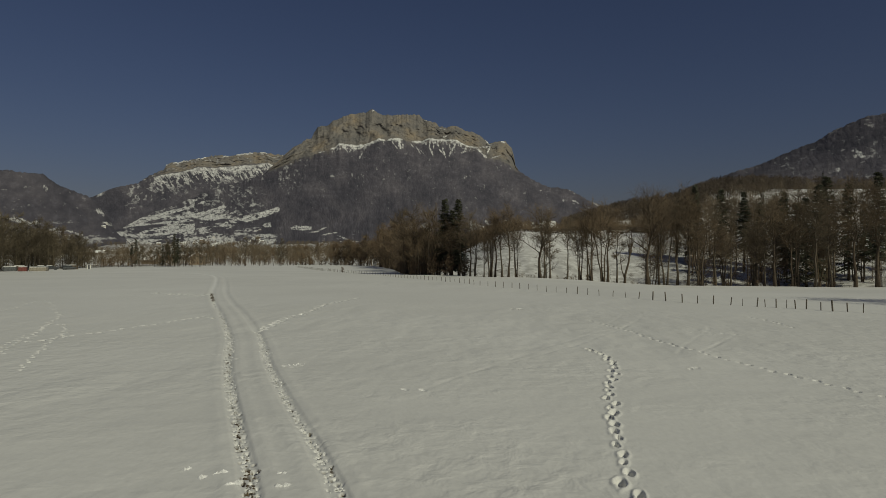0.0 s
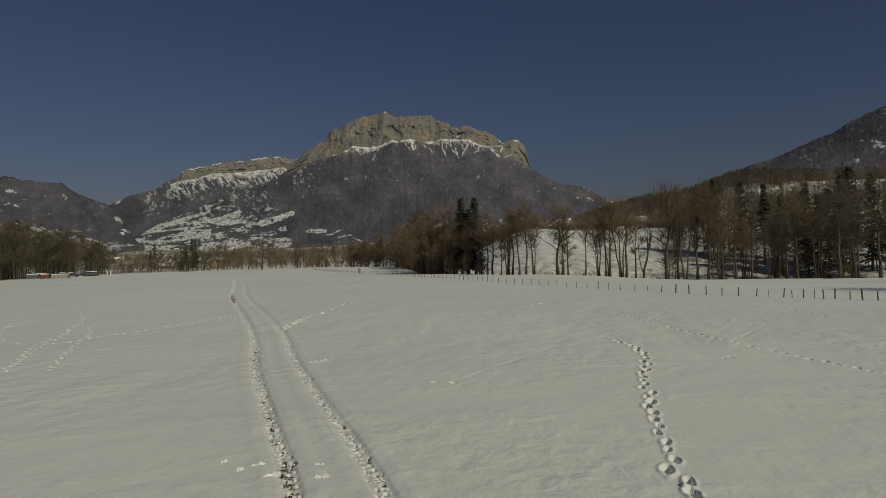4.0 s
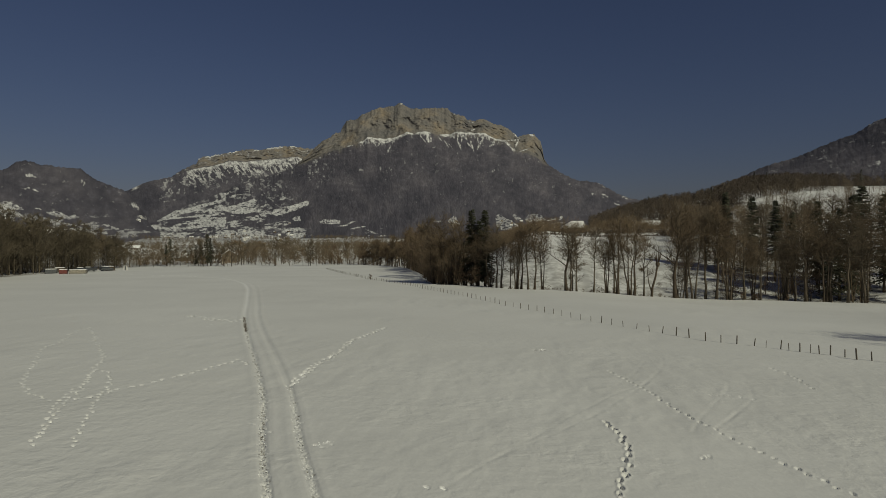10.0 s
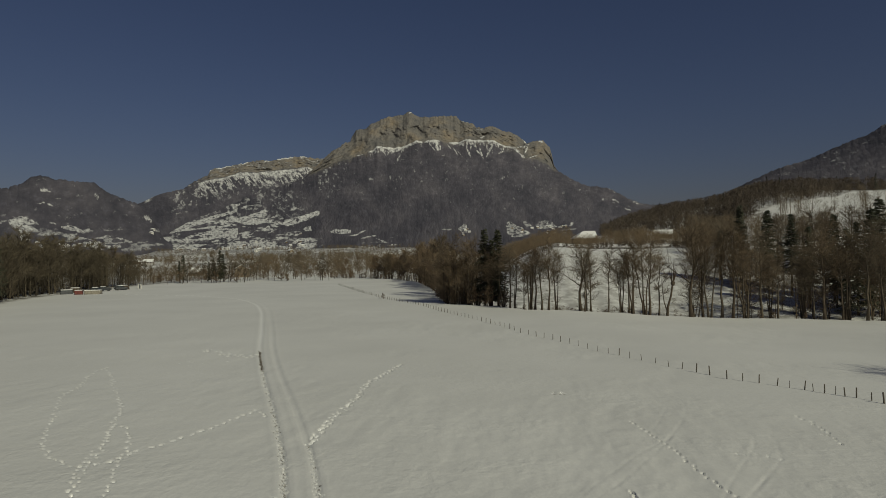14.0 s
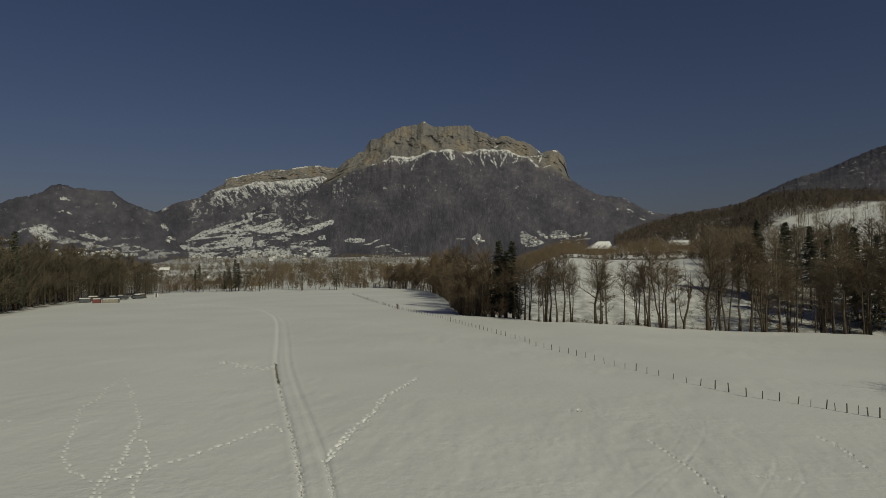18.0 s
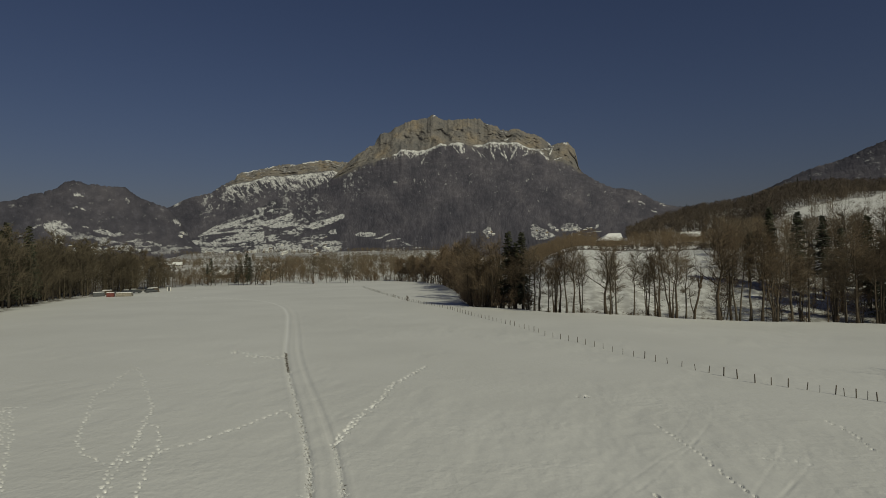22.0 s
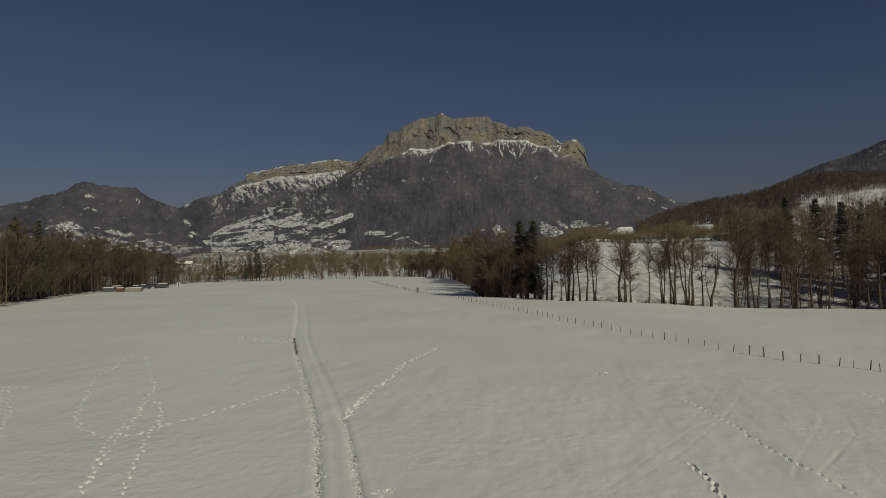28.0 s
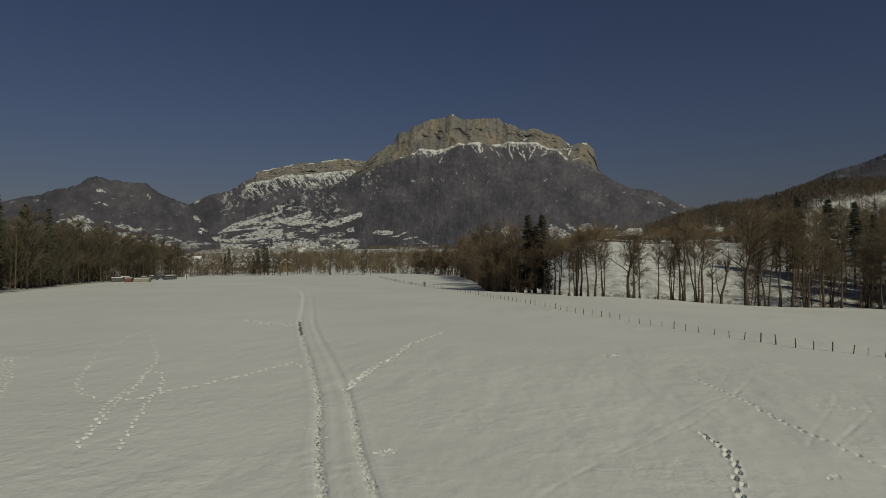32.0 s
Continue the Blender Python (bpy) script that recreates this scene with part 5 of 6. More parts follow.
for bearing, dist, tip in ((21.8, 175, 17.5), (23.5, 180, 18.5), (25.1, 185, 19.5), (26.0, 180, 20.0), (26.7, 190, 20.5), (28.0, 185, 20.5), (28.4, 195, 21.0), (29.2, 182, 20.0), (30.8, 190, 21.0), (31.7, 184, 20.5), (33.0, 190, 21.5)):
    px, py = spot(bearing, dist)
    plant("alder2" if dist % 2 else "ash2", px, py, tip - ground_z(px, py), "trees in the gully")
for bearing, dist, h in ((25.2, 132, 15.5), (26.8, 130, 16.5), (28.2, 129, 16.0), (30.2, 132, 17.0)):
    px, py = spot(bearing, dist)
    plant("ash2", px, py, h, "trees in the gully")
# the wood that runs away along the far side of the field
for k in range(46):
    f = (k + g.random()) / 46
    px = -14 - 50 * f + g.gauss(0, 2.0)
    py = float(wood_edge(np.array([px]))[0]) + g.uniform(4, 20)
    plant(g.choice(["far_a", "far_b", "far_b", "far_c", "thick"] if f < 0.3 else ["far_a", "far_b", "far_c"]), px, py, g.uniform(11, 14) if f > 0.4 else g.uniform(13.5, 17.5), "trees at the far edge")
for k in range(56):
    bearing = -31 + 18.5 * (k + g.random()) / 56
    px, py = spot(bearing, g.uniform(292, 345))
    low = bearing < -22.5
    key = g.choice(["far_a", "far_c", "far_b", "dark_a", "shrub", "shrub", "shrub"])
    plant(key, px, py, g.uniform(3.5, 7) if key == "shrub" else g.uniform(5, 10) if low else g.uniform(7, 14), "trees at the far edge")
for bearing, dist, h, key in ((-24.0, 300, 14.5, "spruce_far"), (-23.75, 306, 13, "spruce2"), (-26.9, 310, 12.5, "spruce_far"), (-24.5, 302, 11, "spruce2"), (-24.9, 306, 9.5, "spruce_far"), (-27.2, 312, 10, "spruce2"),
                              (-24.3, 298, 12, "dark_a"), (-23.3, 300, 10, "dark_a"), (-22.7, 305, 9, "dark_a"), (-25.5, 300, 8.5, "dark_a"), (-26.6, 305, 9.5, "dark_a"), (-27.6, 308, 8, "far_c")):
    px, py = spot(bearing, dist)
    plant(key, px, py, h, "trees at the far edge")
# the wood beside the field to the left of the ruts
for k in range(64):
    f = (k + g.random()) / 64
    py = 70 + 175 * f
    px = -float(np.interp(py, [60, 116, 157, 183, 235, 300], [100, 110, 128, 136, 145, 152])) - g.uniform(0.5, 8)
    h = g.uniform(14, 20) * float(np.interp(f, [0, 0.3, 0.5, 0.75, 1], [1.25, 1.18, 1.05, 1.0, 0.85]))
    key = g.choice(["spruce_far", "spruce2", "spruce_far", "dark_a", "dark_a"]) if f < 0.5 else "dark_a" if f < 0.93 else g.choice(["dark_a", "far_c"])
    plant(key, px, py, h, "wood beside the field")
for k in range(8):
    px, py = spot(24 + 11 * (k + g.random()) / 8, g.uniform(150, 195))
    plant(g.choice(["ash2", "far_c", "alder2"]), px, py, g.uniform(9, 13), "trees in the gully")
px, py = -26.1, 148.5
plant("shrub", px, py, 1.5, "saplings by the fence", label="small leafless sapling beside the wooden fence")
for k in range(22):
    px, py = edge_spot(-15.5 + 0.5 * k + g.uniform(-0.2, 0.2), g.uniform(0.5, 5))
    plant("shrub", px, py, g.uniform(2.2, 4.6), "brush under the trees")
for k in range(14):
    px, py = edge_spot(-4.6 + 0.42 * k + g.uniform(-0.2, 0.2), g.uniform(0.5, 3.5))
    plant("shrub", px, py, g.uniform(2.4, 4.6), "brush under the trees")
for k in range(20):
    bearing = g.uniform(-4, 33)
    px, py = edge_spot(bearing, g.uniform(0.5, 14))
    plant("shrub", px, py, g.uniform(0.8, 1.8), "brush under the trees")


def brush_tree(seed, H, twigs, rad, low=0.18, reach=0.24):
    """A light leafless tree for woods too far off to count: a trunk and a ragged crown of twigs."""
    g = random.Random(seed)
    m = Mesher()
    bx, by = g.gauss(0, 0.03) * H, g.gauss(0, 0.03) * H
    m.tube([(0, 0, -0.5), (bx * 0.5, by * 0.5, H * 0.45), (bx, by, H * 0.9)], [H * 0.013, H * 0.009, 0.02], 4)
    for _ in range(twigs):
        f = g.random() ** 0.8
        z = H * (low + (0.92 - low) * f)
        wide = H * reach * math.sin(math.pi * (0.12 + 0.80 * f)) ** 0.8
        w, rr = g.uniform(0, 6.28), wide * math.sqrt(g.random()) * 0.85
        o = Vector((bx * f + rr * math.cos(w), by * f + rr * math.sin(w), z))
        e = Vector((math.cos(w) * 0.6 + g.gauss(0, 0.4), math.sin(w) * 0.6 + g.gauss(0, 0.4), 0.7 + g.gauss(0, 0.4))).normalized()
        m.cone(o, o + e * H * g.uniform(0.09, 0.2), rad * g.uniform(0.6, 1.2))
    return m


def triangles(m):
    tri = []
    for q in m.f:
        tri += [(q[0], q[k], q[k + 1]) for k in range(1, len(q) - 1)]
    return np.array(m.v), np.array(tri)


BRUSH = [triangles(brush_tree(31 + k, 13, 140, 0.055)) for k in range(4)]
BRUSH_LOW = [triangles(brush_tree(51 + k, 13, 150, 0.055, 0.08, 0.26)) for k in range(4)]
BRUSH_TALL = [triangles(brush_tree(81 + k, 13, 110, 0.06, 0.36, 0.24)) for k in range(4)]
BRUSH_CLIPPED = [triangles(brush_tree(91 + k, 13, 50, 1.0, 0.02, 0.5)) for k in range(3)]
BRUSH_DENSE = [triangles(brush_tree(61 + k, 13, 330, 0.042, 0.04, 0.28)) for k in range(3)]
BRUSH_HEDGE = [triangles(brush_tree(71 + k, 13, 90, 0.32, 0.02, 0.5)) for k in range(3)]
BRUSH_FAR = [triangles(brush_tree(41 + k, 13, 60, 0.19, 0.08, 0.27)) for k in range(3)]
CONIFER = [(v_, t_[::3]) for v_, t_ in [triangles(spruce_meshes(34, 16, 0.19, 0.1, 0.3)[1])]]


def woods(name, label, places, sources, material, seed):
    """Many far trees in one mesh."""
    g = np.random.default_rng(seed)
    vs, ts, count = [], [], 0
    for x, y, h in places:
        v, tri = sources[int(g.integers(0, len(sources)))]
        w, s = g.uniform(0, 6.28), h / 13
        c, q = math.cos(w) * s, math.sin(w) * s
        vs.append(np.stack([v[:, 0] * c - v[:, 1] * q + x, v[:, 0] * q + v[:, 1] * c + y, v[:, 2] * s + ground_z(x, y) - 0.2], 1))
        ts.append(tri + count)
        count += len(v)
    me = bpy.data.meshes.new(name)
    me.from_pydata(np.concatenate(vs).tolist(), [], np.concatenate(ts).tolist())
    me.materials.append(material)
    return tagged(new(name, me), label, "forest", kind="stuff")


def region(n, az, dist, h, seed, keep=None):
    g = random.Random(seed)
    out = []
    while len(out) < n:
        a, r = g.uniform(*az), g.uniform(*dist)
        if keep is None or keep(a, r, g):
            x, y = spot(a, r)
            out.append((x, y, g.uniform(*h)))
    return out


woods("hill_forest", "leafless brown forest covering the distant hill", region(2100, (9.5, 39), (305, 830), (8, 12), 1, lambda a, r, g: r > 5 + hill_wood_edge(a)), BRUSH_FAR, TWIG_DARK, 1)
woods("hill_spruces", "dark spruces scattered through the hill forest", region(30, (9.5, 40), (480, 830), (9, 12.5), 2), CONIFER, NEEDLE, 2)
woods("bank_wood", "leafless brown thicket along the top of the bank", [(x, y, h * (0.72 if abs(math.degrees(math.atan2(x, y)) - 8.0) < 1.7 and math.hypot(x, y) < 345 else 0.72 if abs(math.degrees(math.atan2(x, y)) - 14.7) < 1.3 and math.hypot(x, y) < 350 else 1.0))
      for x, y, h in region(430, (-0.5, 13), (262, 338), (5, 7.5), 3) + region(230, (12.5, 20), (255, 338), (5.5, 9), 13) + region(90, (-1, 7), (350, 420), (8, 11), 23)], BRUSH_LOW, TWIG, 3)
woods("slope_wood", "leafless trees on the snowy slope above the gully", region(110, (16.8, 44), (135, 192), (6.5, 10), 4, lambda a, r, g: a > 19 or r > 165), BRUSH, TWIG, 4)
woods("upper_slope_wood", "leafless trees standing close below the meadow", [(x, y, min(12.0, 10.5 + 0.047 * math.hypot(x, y) - ground_z(x, y)) * (0.62 + 0.055 * h)) for x, y, h in region(190, (17.0, 27), (190, 270), (0, 8), 14)] + region(70, (26, 40), (190, 250), (4.5, 9), 15), BRUSH, TWIG_GREY, 14)
woods("meadow_trees", "scattered leafless trees on the snowy meadow", region(46, (23.5, 36), (285, 330), (5, 10), 16) + region(26, (25, 36), (345, 400), (5, 9), 17), BRUSH, TWIG_GREY, 16)
woods("valley_hedges", "leafless hedges and copses across the snowy valley floor", region(680, (-33, 7), (335, 1130), (5, 10), 5, lambda a, r, g: math.sin(r * 0.021 + a * 0.35) > 0.2 or r < 400 or r > 900) + region(900, (-33, -11), (700, 1650), (5, 10), 25, lambda a, r, g: math.sin(r * 0.011 + a * 0.7) > 0.35 or g.random() < 0.08), BRUSH_FAR, TWIG_GREY, 5)
woods("left_wood", "dense leafless wood beside the field", [(-float(np.interp(y, [60, 116, 157, 183, 235, 300], [101, 111, 129, 137, 145, 152])) - d, y, h * float(np.interp(y, [60, 110, 150, 190, 250], [1.25, 1.15, 1.05, 1.0, 0.85])))
      for y, d, h in [(random.Random(k).uniform(60, 262), random.Random(k + 500).uniform(0, 45), random.Random(k + 900).uniform(12, 17)) for k in range(430)]], BRUSH_DENSE, TWIG_DIM, 6)
woods("far_edge_wood", "leafless brown thicket along the far field edge", [(x, float(wood_edge(np.array([x]))[0]) + d, h) for x, d, h in
      [(random.Random(k + 40).uniform(-62, -26) if k % 5 == 0 else random.Random(k + 40).uniform(-30, -4), random.Random(k + 640).uniform(10, 40), random.Random(k + 1240).uniform(8, 14)) for k in range(130)]], BRUSH_LOW, TWIG, 7)
woods("valley_copse", "brown leafless copses beyond the far field edge", region(300, (-23, -5), (430, 760), (5, 13), 26, lambda a, r, g: math.sin(a * 2.1) + math.sin(a * 3.7 + r * 0.02) > -0.1) + region(380, (-15, -2), (900, 1700), (6, 11), 28), BRUSH_FAR, TWIG_GREY, 26)
woods("corner_thicket", "leafless brown thicket at the corner of the wood", [(x, float(wood_edge(np.array([x]))[0]) + d, h) for x, d, h in
      [(random.Random(k + 4000).uniform(-15, -5.5), random.Random(k + 4600).uniform(2, 14), random.Random(k + 5200).uniform(6, 12)) for k in range(20)]], BRUSH_DENSE, TWIG, 27)
woods("meadow_hedge", "leafless hedge between the field and the far meadow", region(60, (-31, -24), (335, 380), (5, 9), 8) + region(130, (-31, -20), (318, 345), (2.2, 4.2), 18) + region(110, (-22.5, -8), (335, 460), (5, 13.5), 9, lambda a, r, g: a > -21.5 or r > 410) + region(60, (-21, -9), (330, 400), (2.5, 5), 19), BRUSH + BRUSH_TALL, TWIG_GREY, 8)
scrub = []
g = random.Random(88)
for k in range(210):
    px, py = edge_spot(g.uniform(13, 41) if k % 3 else g.uniform(-4, 13), g.uniform(2, 34) if k % 3 else g.uniform(2, 22))
    scrub.append((px, py, g.uniform(0.5, 1.5)))
for k in range(80):
    px, py = edge_spot(g.uniform(1, 17), g.uniform(0.8, 9))
    scrub.append((px, py, g.uniform(0.3, 0.9)))
woods("gully_scrub", "low leafless scrub on the snowy gully bank", scrub, BRUSH_HEDGE, TWIG_GREY, 9)
woods("roadside_hedge", "thin dark hedge along the top of the bank", [(*spot(1.5 + 16 * k / 230, 231 + 3 * math.sin(k * 0.07)), random.Random(k).uniform(0.5, 1.1)) for k in range(230)]
      + [(*spot(random.Random(k).uniform(1.5, 17), random.Random(k + 77).uniform(240, 252)), random.Random(k).uniform(0.9, 2.4)) for k in range(90)], BRUSH_CLIPPED, TWIG_DARK, 10)

# ---- fence ----
FENCE = smooth_line([(36, 29.5), (30.0, 36.0), (25.3, 41.2), (22.1, 45.3), (17.8, 50.0), (13.4, 58.2), (8.3, 69.3), (3.9, 79.0), (1.0, 87.3), (-3.3, 97.7), (-8.6, 110.5),
                     (-15.7, 129.3), (-26.1, 148.5), (-36, 174), (-46, 200), (-58, 232)], 2)


def post_mesh(seed, rad, h, split):
    """A rough fence post: a tapered, slightly bent stake with a chamfered or split top."""
    g = random.Random(seed)
    m = Mesher()
    bx, by = g.gauss(0, 0.02), g.gauss(0, 0.02)
    m.tube([(0, 0, -0.4), (bx * 0.4, by * 0.4, h * 0.4), (bx, by, h * 0.93), (bx * 1.2 + (0.02 if split else 0), by, h)],
           [rad * 1.08, rad, rad * 0.96, rad * (0.45 if split else 0.7)], 7)
    return m.mesh("post", POSTWOOD, True)


fence = new("fence")
fence.location = (22.8, 46.1, ground_z(22.8, 46.1))
tagged(fence, "line of weathered wooden fence posts standing in snow", "fence")
posts = [post_mesh(1, 0.062, 1.05, False), post_mesh(2, 0.042, 0.95, True), post_mesh(3, 0.055, 1.0, True), post_mesh(4, 0.03, 0.9, False), post_mesh(5, 0.07, 1.1, False)]
POSTS = [(25.3, 41.2), (24.6, 41.6), (24.3, 42.4), (23.8, 43.2), (23.3, 43.6), (23, 44.2), (22.5, 44.6), (22.1, 45.3), (21.7, 45.7), (21, 46.4), (20.5, 47.2), (19.6, 48.1), (18.7, 48.8), (17.8, 49.5), (17.1, 51.2), (16.4, 52.3), (15.7, 53.8), (14.9, 54.8), (14.2, 56.5), (13.4, 58.2), (12.6, 59.4), (12, 61.3), (11.2, 62.5), (10.4, 63.9), (9.7, 65.7), (9, 67.7), (8.3, 69.3), (7.5, 71), (6.8, 72.9), (5.9, 74.2), (5.1, 75.7), (4.3, 77.8), (3.4, 79.4)]
q_ = [p for p in resample(FENCE, 1.25)[0] if p[1] < 40.6] + POSTS + [p for p in resample(FENCE, 1.8)[0] if p[1] > 81.0]
g = random.Random(9)
for k, (x, y) in enumerate(q_):
    ob = new("post", posts[g.choice([0, 1, 2, 3, 4, 0, 2, 1])])
    ob.parent = fence
    x, y = float(x), float(y)
    m = pose(x, y, ground_z(x, y) - 0.03, g.gauss(0, 3.0), g.gauss(0, 3.5), g.uniform(0, 360)) @ Matrix.Scale(g.uniform(0.62, 0.76), 4)
    ob.matrix_basis = Matrix.Translation(-fence.location) @ m

# trees past the fence whose shadows reach the field
for x, y, key, h in ((45.0, 39.2, "oak", 15.0), (51.0, 36.2, "ash", 17.0), (57.5, 39.7, "oak", 16.0)):
    plant(key, x, y, h, "trees past the fence")


# ---- buildings ----
def house(x, y, turn, w, d, wall_h, roof_h, wall, roof, label, over=0.7, snow=True, floors=1, bays=3, chimney=True, z=None, name="house", lower=None):
    """A gabled house: walls, roof planes, snow on the roof, windows with frames and panes, a door, a chimney."""
    root = new(name)
    root.matrix_basis = pose(x, y, ground_z(x, y) - 0.2 if z is None else z, 0, 0, turn)
    tagged(root, label, "house")
    m = Mesher()
    m.prism([(-w / 2, -0.8), (w / 2, -0.8), (w / 2, wall_h), (0, wall_h + roof_h), (-w / 2, wall_h)], -d / 2, d / 2)
    part("wall", m, wall, root)
    k = roof_h / (w / 2)
    th = 0.22
    for sgn, nm in ((-1, "roof"), (1, "roof")):
        r = Mesher()
        e = w / 2 + over
        r.prism([(0, wall_h + roof_h + 0.02), (sgn * e, wall_h - over * k + 0.02), (sgn * e, wall_h - over * k + 0.02 + th), (0, wall_h + roof_h + 0.02 + th)][::sgn], -d / 2 - over, d / 2 + over)
        rf = part(nm, r, roof, root)
        if snow:
            s = Mesher()
            top = th + 0.03
            s.prism([(0, wall_h + roof_h + top), (sgn * (e - 0.1), wall_h - (over - 0.1) * k + top), (sgn * (e - 0.06), wall_h - (over - 0.1) * k + top + 0.22),
                     (sgn * e * 0.5, wall_h + roof_h - e * 0.5 * k + top + 0.36), (0, wall_h + roof_h + top + 0.34)][::sgn], -d / 2 - over + 0.05, d / 2 + over - 0.05)
            part("snow_layer", s, ROOFSNOW, rf, "thick snow on the roof")
    for f in range(floors):
        for side in (-1, 1):
            for b in range(bays):
                yy = (b + 0.5) / bays * d - d / 2
                zz = 1.0 + f * 2.7
                a = Mesher()
                a.box(side * w / 2 - 0.06, yy - 0.62, zz, side * w / 2 + 0.06, yy + 0.62, zz + 1.3)
                wf = part("window", a, WALL_BROWN, root)
                a = Mesher()
                a.box(side * w / 2 - 0.08, yy - 0.5, zz + 0.12, side * w / 2 + 0.08, yy + 0.5, zz + 1.18)
                part("pane", a, PANE, wf)
        for side in (-1, 1):
            for b in range(2):
                xx = (b - 0.5) * w * 0.45
                zz = 1.0 + f * 2.7
                a = Mesher()
                a.box(xx - 0.62, side * d / 2 - 0.06, zz, xx + 0.62, side * d / 2 + 0.06, zz + 1.3)
                wf = part("window", a, WALL_BROWN, root)
                a = Mesher()
                a.box(xx - 0.5, side * d / 2 - 0.08, zz + 0.12, xx + 0.5, side * d / 2 + 0.08, zz + 1.18)
                part("pane", a, PANE, wf)
    a = Mesher()
    a.box(-0.5, -d / 2 - 0.07, 0, 0.5, -d / 2 + 0.05, 2.05)
    part("door", a, WALL_BROWN, root)
    if chimney:
        a = Mesher()
        a.box(w * 0.12, d * 0.1, wall_h + roof_h * 0.4, w * 0.12 + 0.7, d * 0.1 + 0.7, wall_h + roof_h + 0.9)
        a.box(w * 0.12 - 0.08, d * 0.1 - 0.08, wall_h + roof_h + 0.9, w * 0.12 + 0.78, d * 0.1 + 0.78, wall_h + roof_h + 1.05)
        part("chimney", a, WALL_OCHRE, root)
    return root


def barn(x, y, turn):
    """A long barn: a gable at one end, a hipped roof at the other, a lean-to beside the gable."""
    root = new("barn")
    root.matrix_basis = pose(x, y, ground_z(x, y) - 0.2, 0, 0, turn)
    tagged(root, "brown barn with a broad hipped snow-covered roof", "barn")
    w, d, wall_h, top, hip = 11.0, 9.0, 3.0, 6.3, 5.2
    m = Mesher()
    m.box(-w / 2, -d / 2, -0.8, w / 2, d / 2, wall_h)
    part("wall", m, WALL_BROWN, root)
    m = Mesher()
    m.v += [(w / 2 - 0.3, -d / 2, wall_h), (w / 2 - 0.3, d / 2, wall_h), (w / 2 - 0.3, 0, top), (w / 2, -d / 2, wall_h), (w / 2, d / 2, wall_h), (w / 2, 0, top)]
    m.f += [(0, 2, 1), (3, 4, 5), (0, 1, 4, 3), (1, 2, 5, 4), (2, 0, 3, 5)]
    part("gable", m, WALL_BROWN, root, "brown boarded gable")
    e = 0.6
    ends = [(-w / 2 - e, -d / 2 - e, wall_h - 0.4), (w / 2 + e, -d / 2 - e, wall_h - 0.4), (w / 2 + e, d / 2 + e, wall_h - 0.4), (-w / 2 - e, d / 2 + e, wall_h - 0.4)]
    ridge_ = [(-w / 2 + hip, 0, top + 0.05), (w / 2 + e, 0, top + 0.05)]
    for shape in ([ends[0], ends[1], ridge_[1], ridge_[0]], [ends[2], ends[3], ridge_[0], ridge_[1]], [ends[3], ends[0], ridge_[0]]):
        n = len(shape)
        for nm, z0, z1, mat, up in (("roof", 0.0, 0.2, ROOFTILE, None), ("snow_layer", 0.23, 0.55, ROOFSNOW, "thick snow on the roof")):
            m = Mesher()
            m.v += [(a, b, c + z0) for a, b, c in shape] + [(a, b, c + z1) for a, b, c in shape]
            m.f += [tuple(range(n))[::-1], tuple(range(n, 2 * n))] + [(k, (k + 1) % n, n + (k + 1) % n, n + k) for k in range(n)]
            if nm == "roof":
                rf = part(nm, m, mat, root)
            else:
                part(nm, m, mat, rf, up)
    for xx in (-3.5, 0.0, 3.5):
        m = Mesher()
        m.box(xx - 0.6, -d / 2 - 0.06, 1.0, xx + 0.6, -d / 2 + 0.05, 2.1)
        part("window", m, PANE, root)
    m = Mesher()
    m.box(-2.6, -d / 2 - 0.08, 0, -1.0, -d / 2 + 0.05, 2.3)
    part("door", m, WALL_OCHRE, root)
    m = Mesher()
    m.prism([(w / 2 + 0.05, -0.8), (w / 2 + 3.4, -0.8), (w / 2 + 3.4, 2.0), (w / 2 + 0.05, 2.9)], -d / 2 + 0.6, d / 2 - 2.0)
    part("lean_to", m, WALL_OCHRE, root, "pale lean-to against the gable")
    return root


hx, hy = spot(14.7, 350)
house(hx, hy, 78, 7.0, 8.5, 2.3, 2.0, WALL_BROWN, ROOFTILE, "small brown house with a snow-covered roof on the bank", chimney=True, z=ground_z(hx, hy) - 0.6)
hx, hy = spot(8.05, 345)
barn(hx, hy, 7)
hx, hy = spot(-29.5, 750)
house(hx, hy, 100, 6.5, 9.0, 2.8, 2.3, WALL_WHITE, ROOFTILE, "white chalet with a snowy roof across the meadow", floors=1)
hx, hy = spot(-30.45, 750)
house(hx, hy, 10, 7.0, 8.0, 2.8, 2.2, WALL_BROWN, ROOFTILE, "brown shed with a snowy roof across the meadow", chimney=False, bays=2)
hx, hy = spot(-22.2, 392)
house(hx, hy, 20, 8.0, 9.0, 4.6, 2.6, WALL_OCHRE, ROOFTILE, "ochre two-storey house behind the far trees", floors=2)
hx, hy = spot(-25.9, 440)
house(hx, hy, 95, 6.5, 8.0, 2.6, 2.2, WALL_BROWN, ROOFTILE, "low brown house with a snowy roof behind the far trees", chimney=False, bays=2)

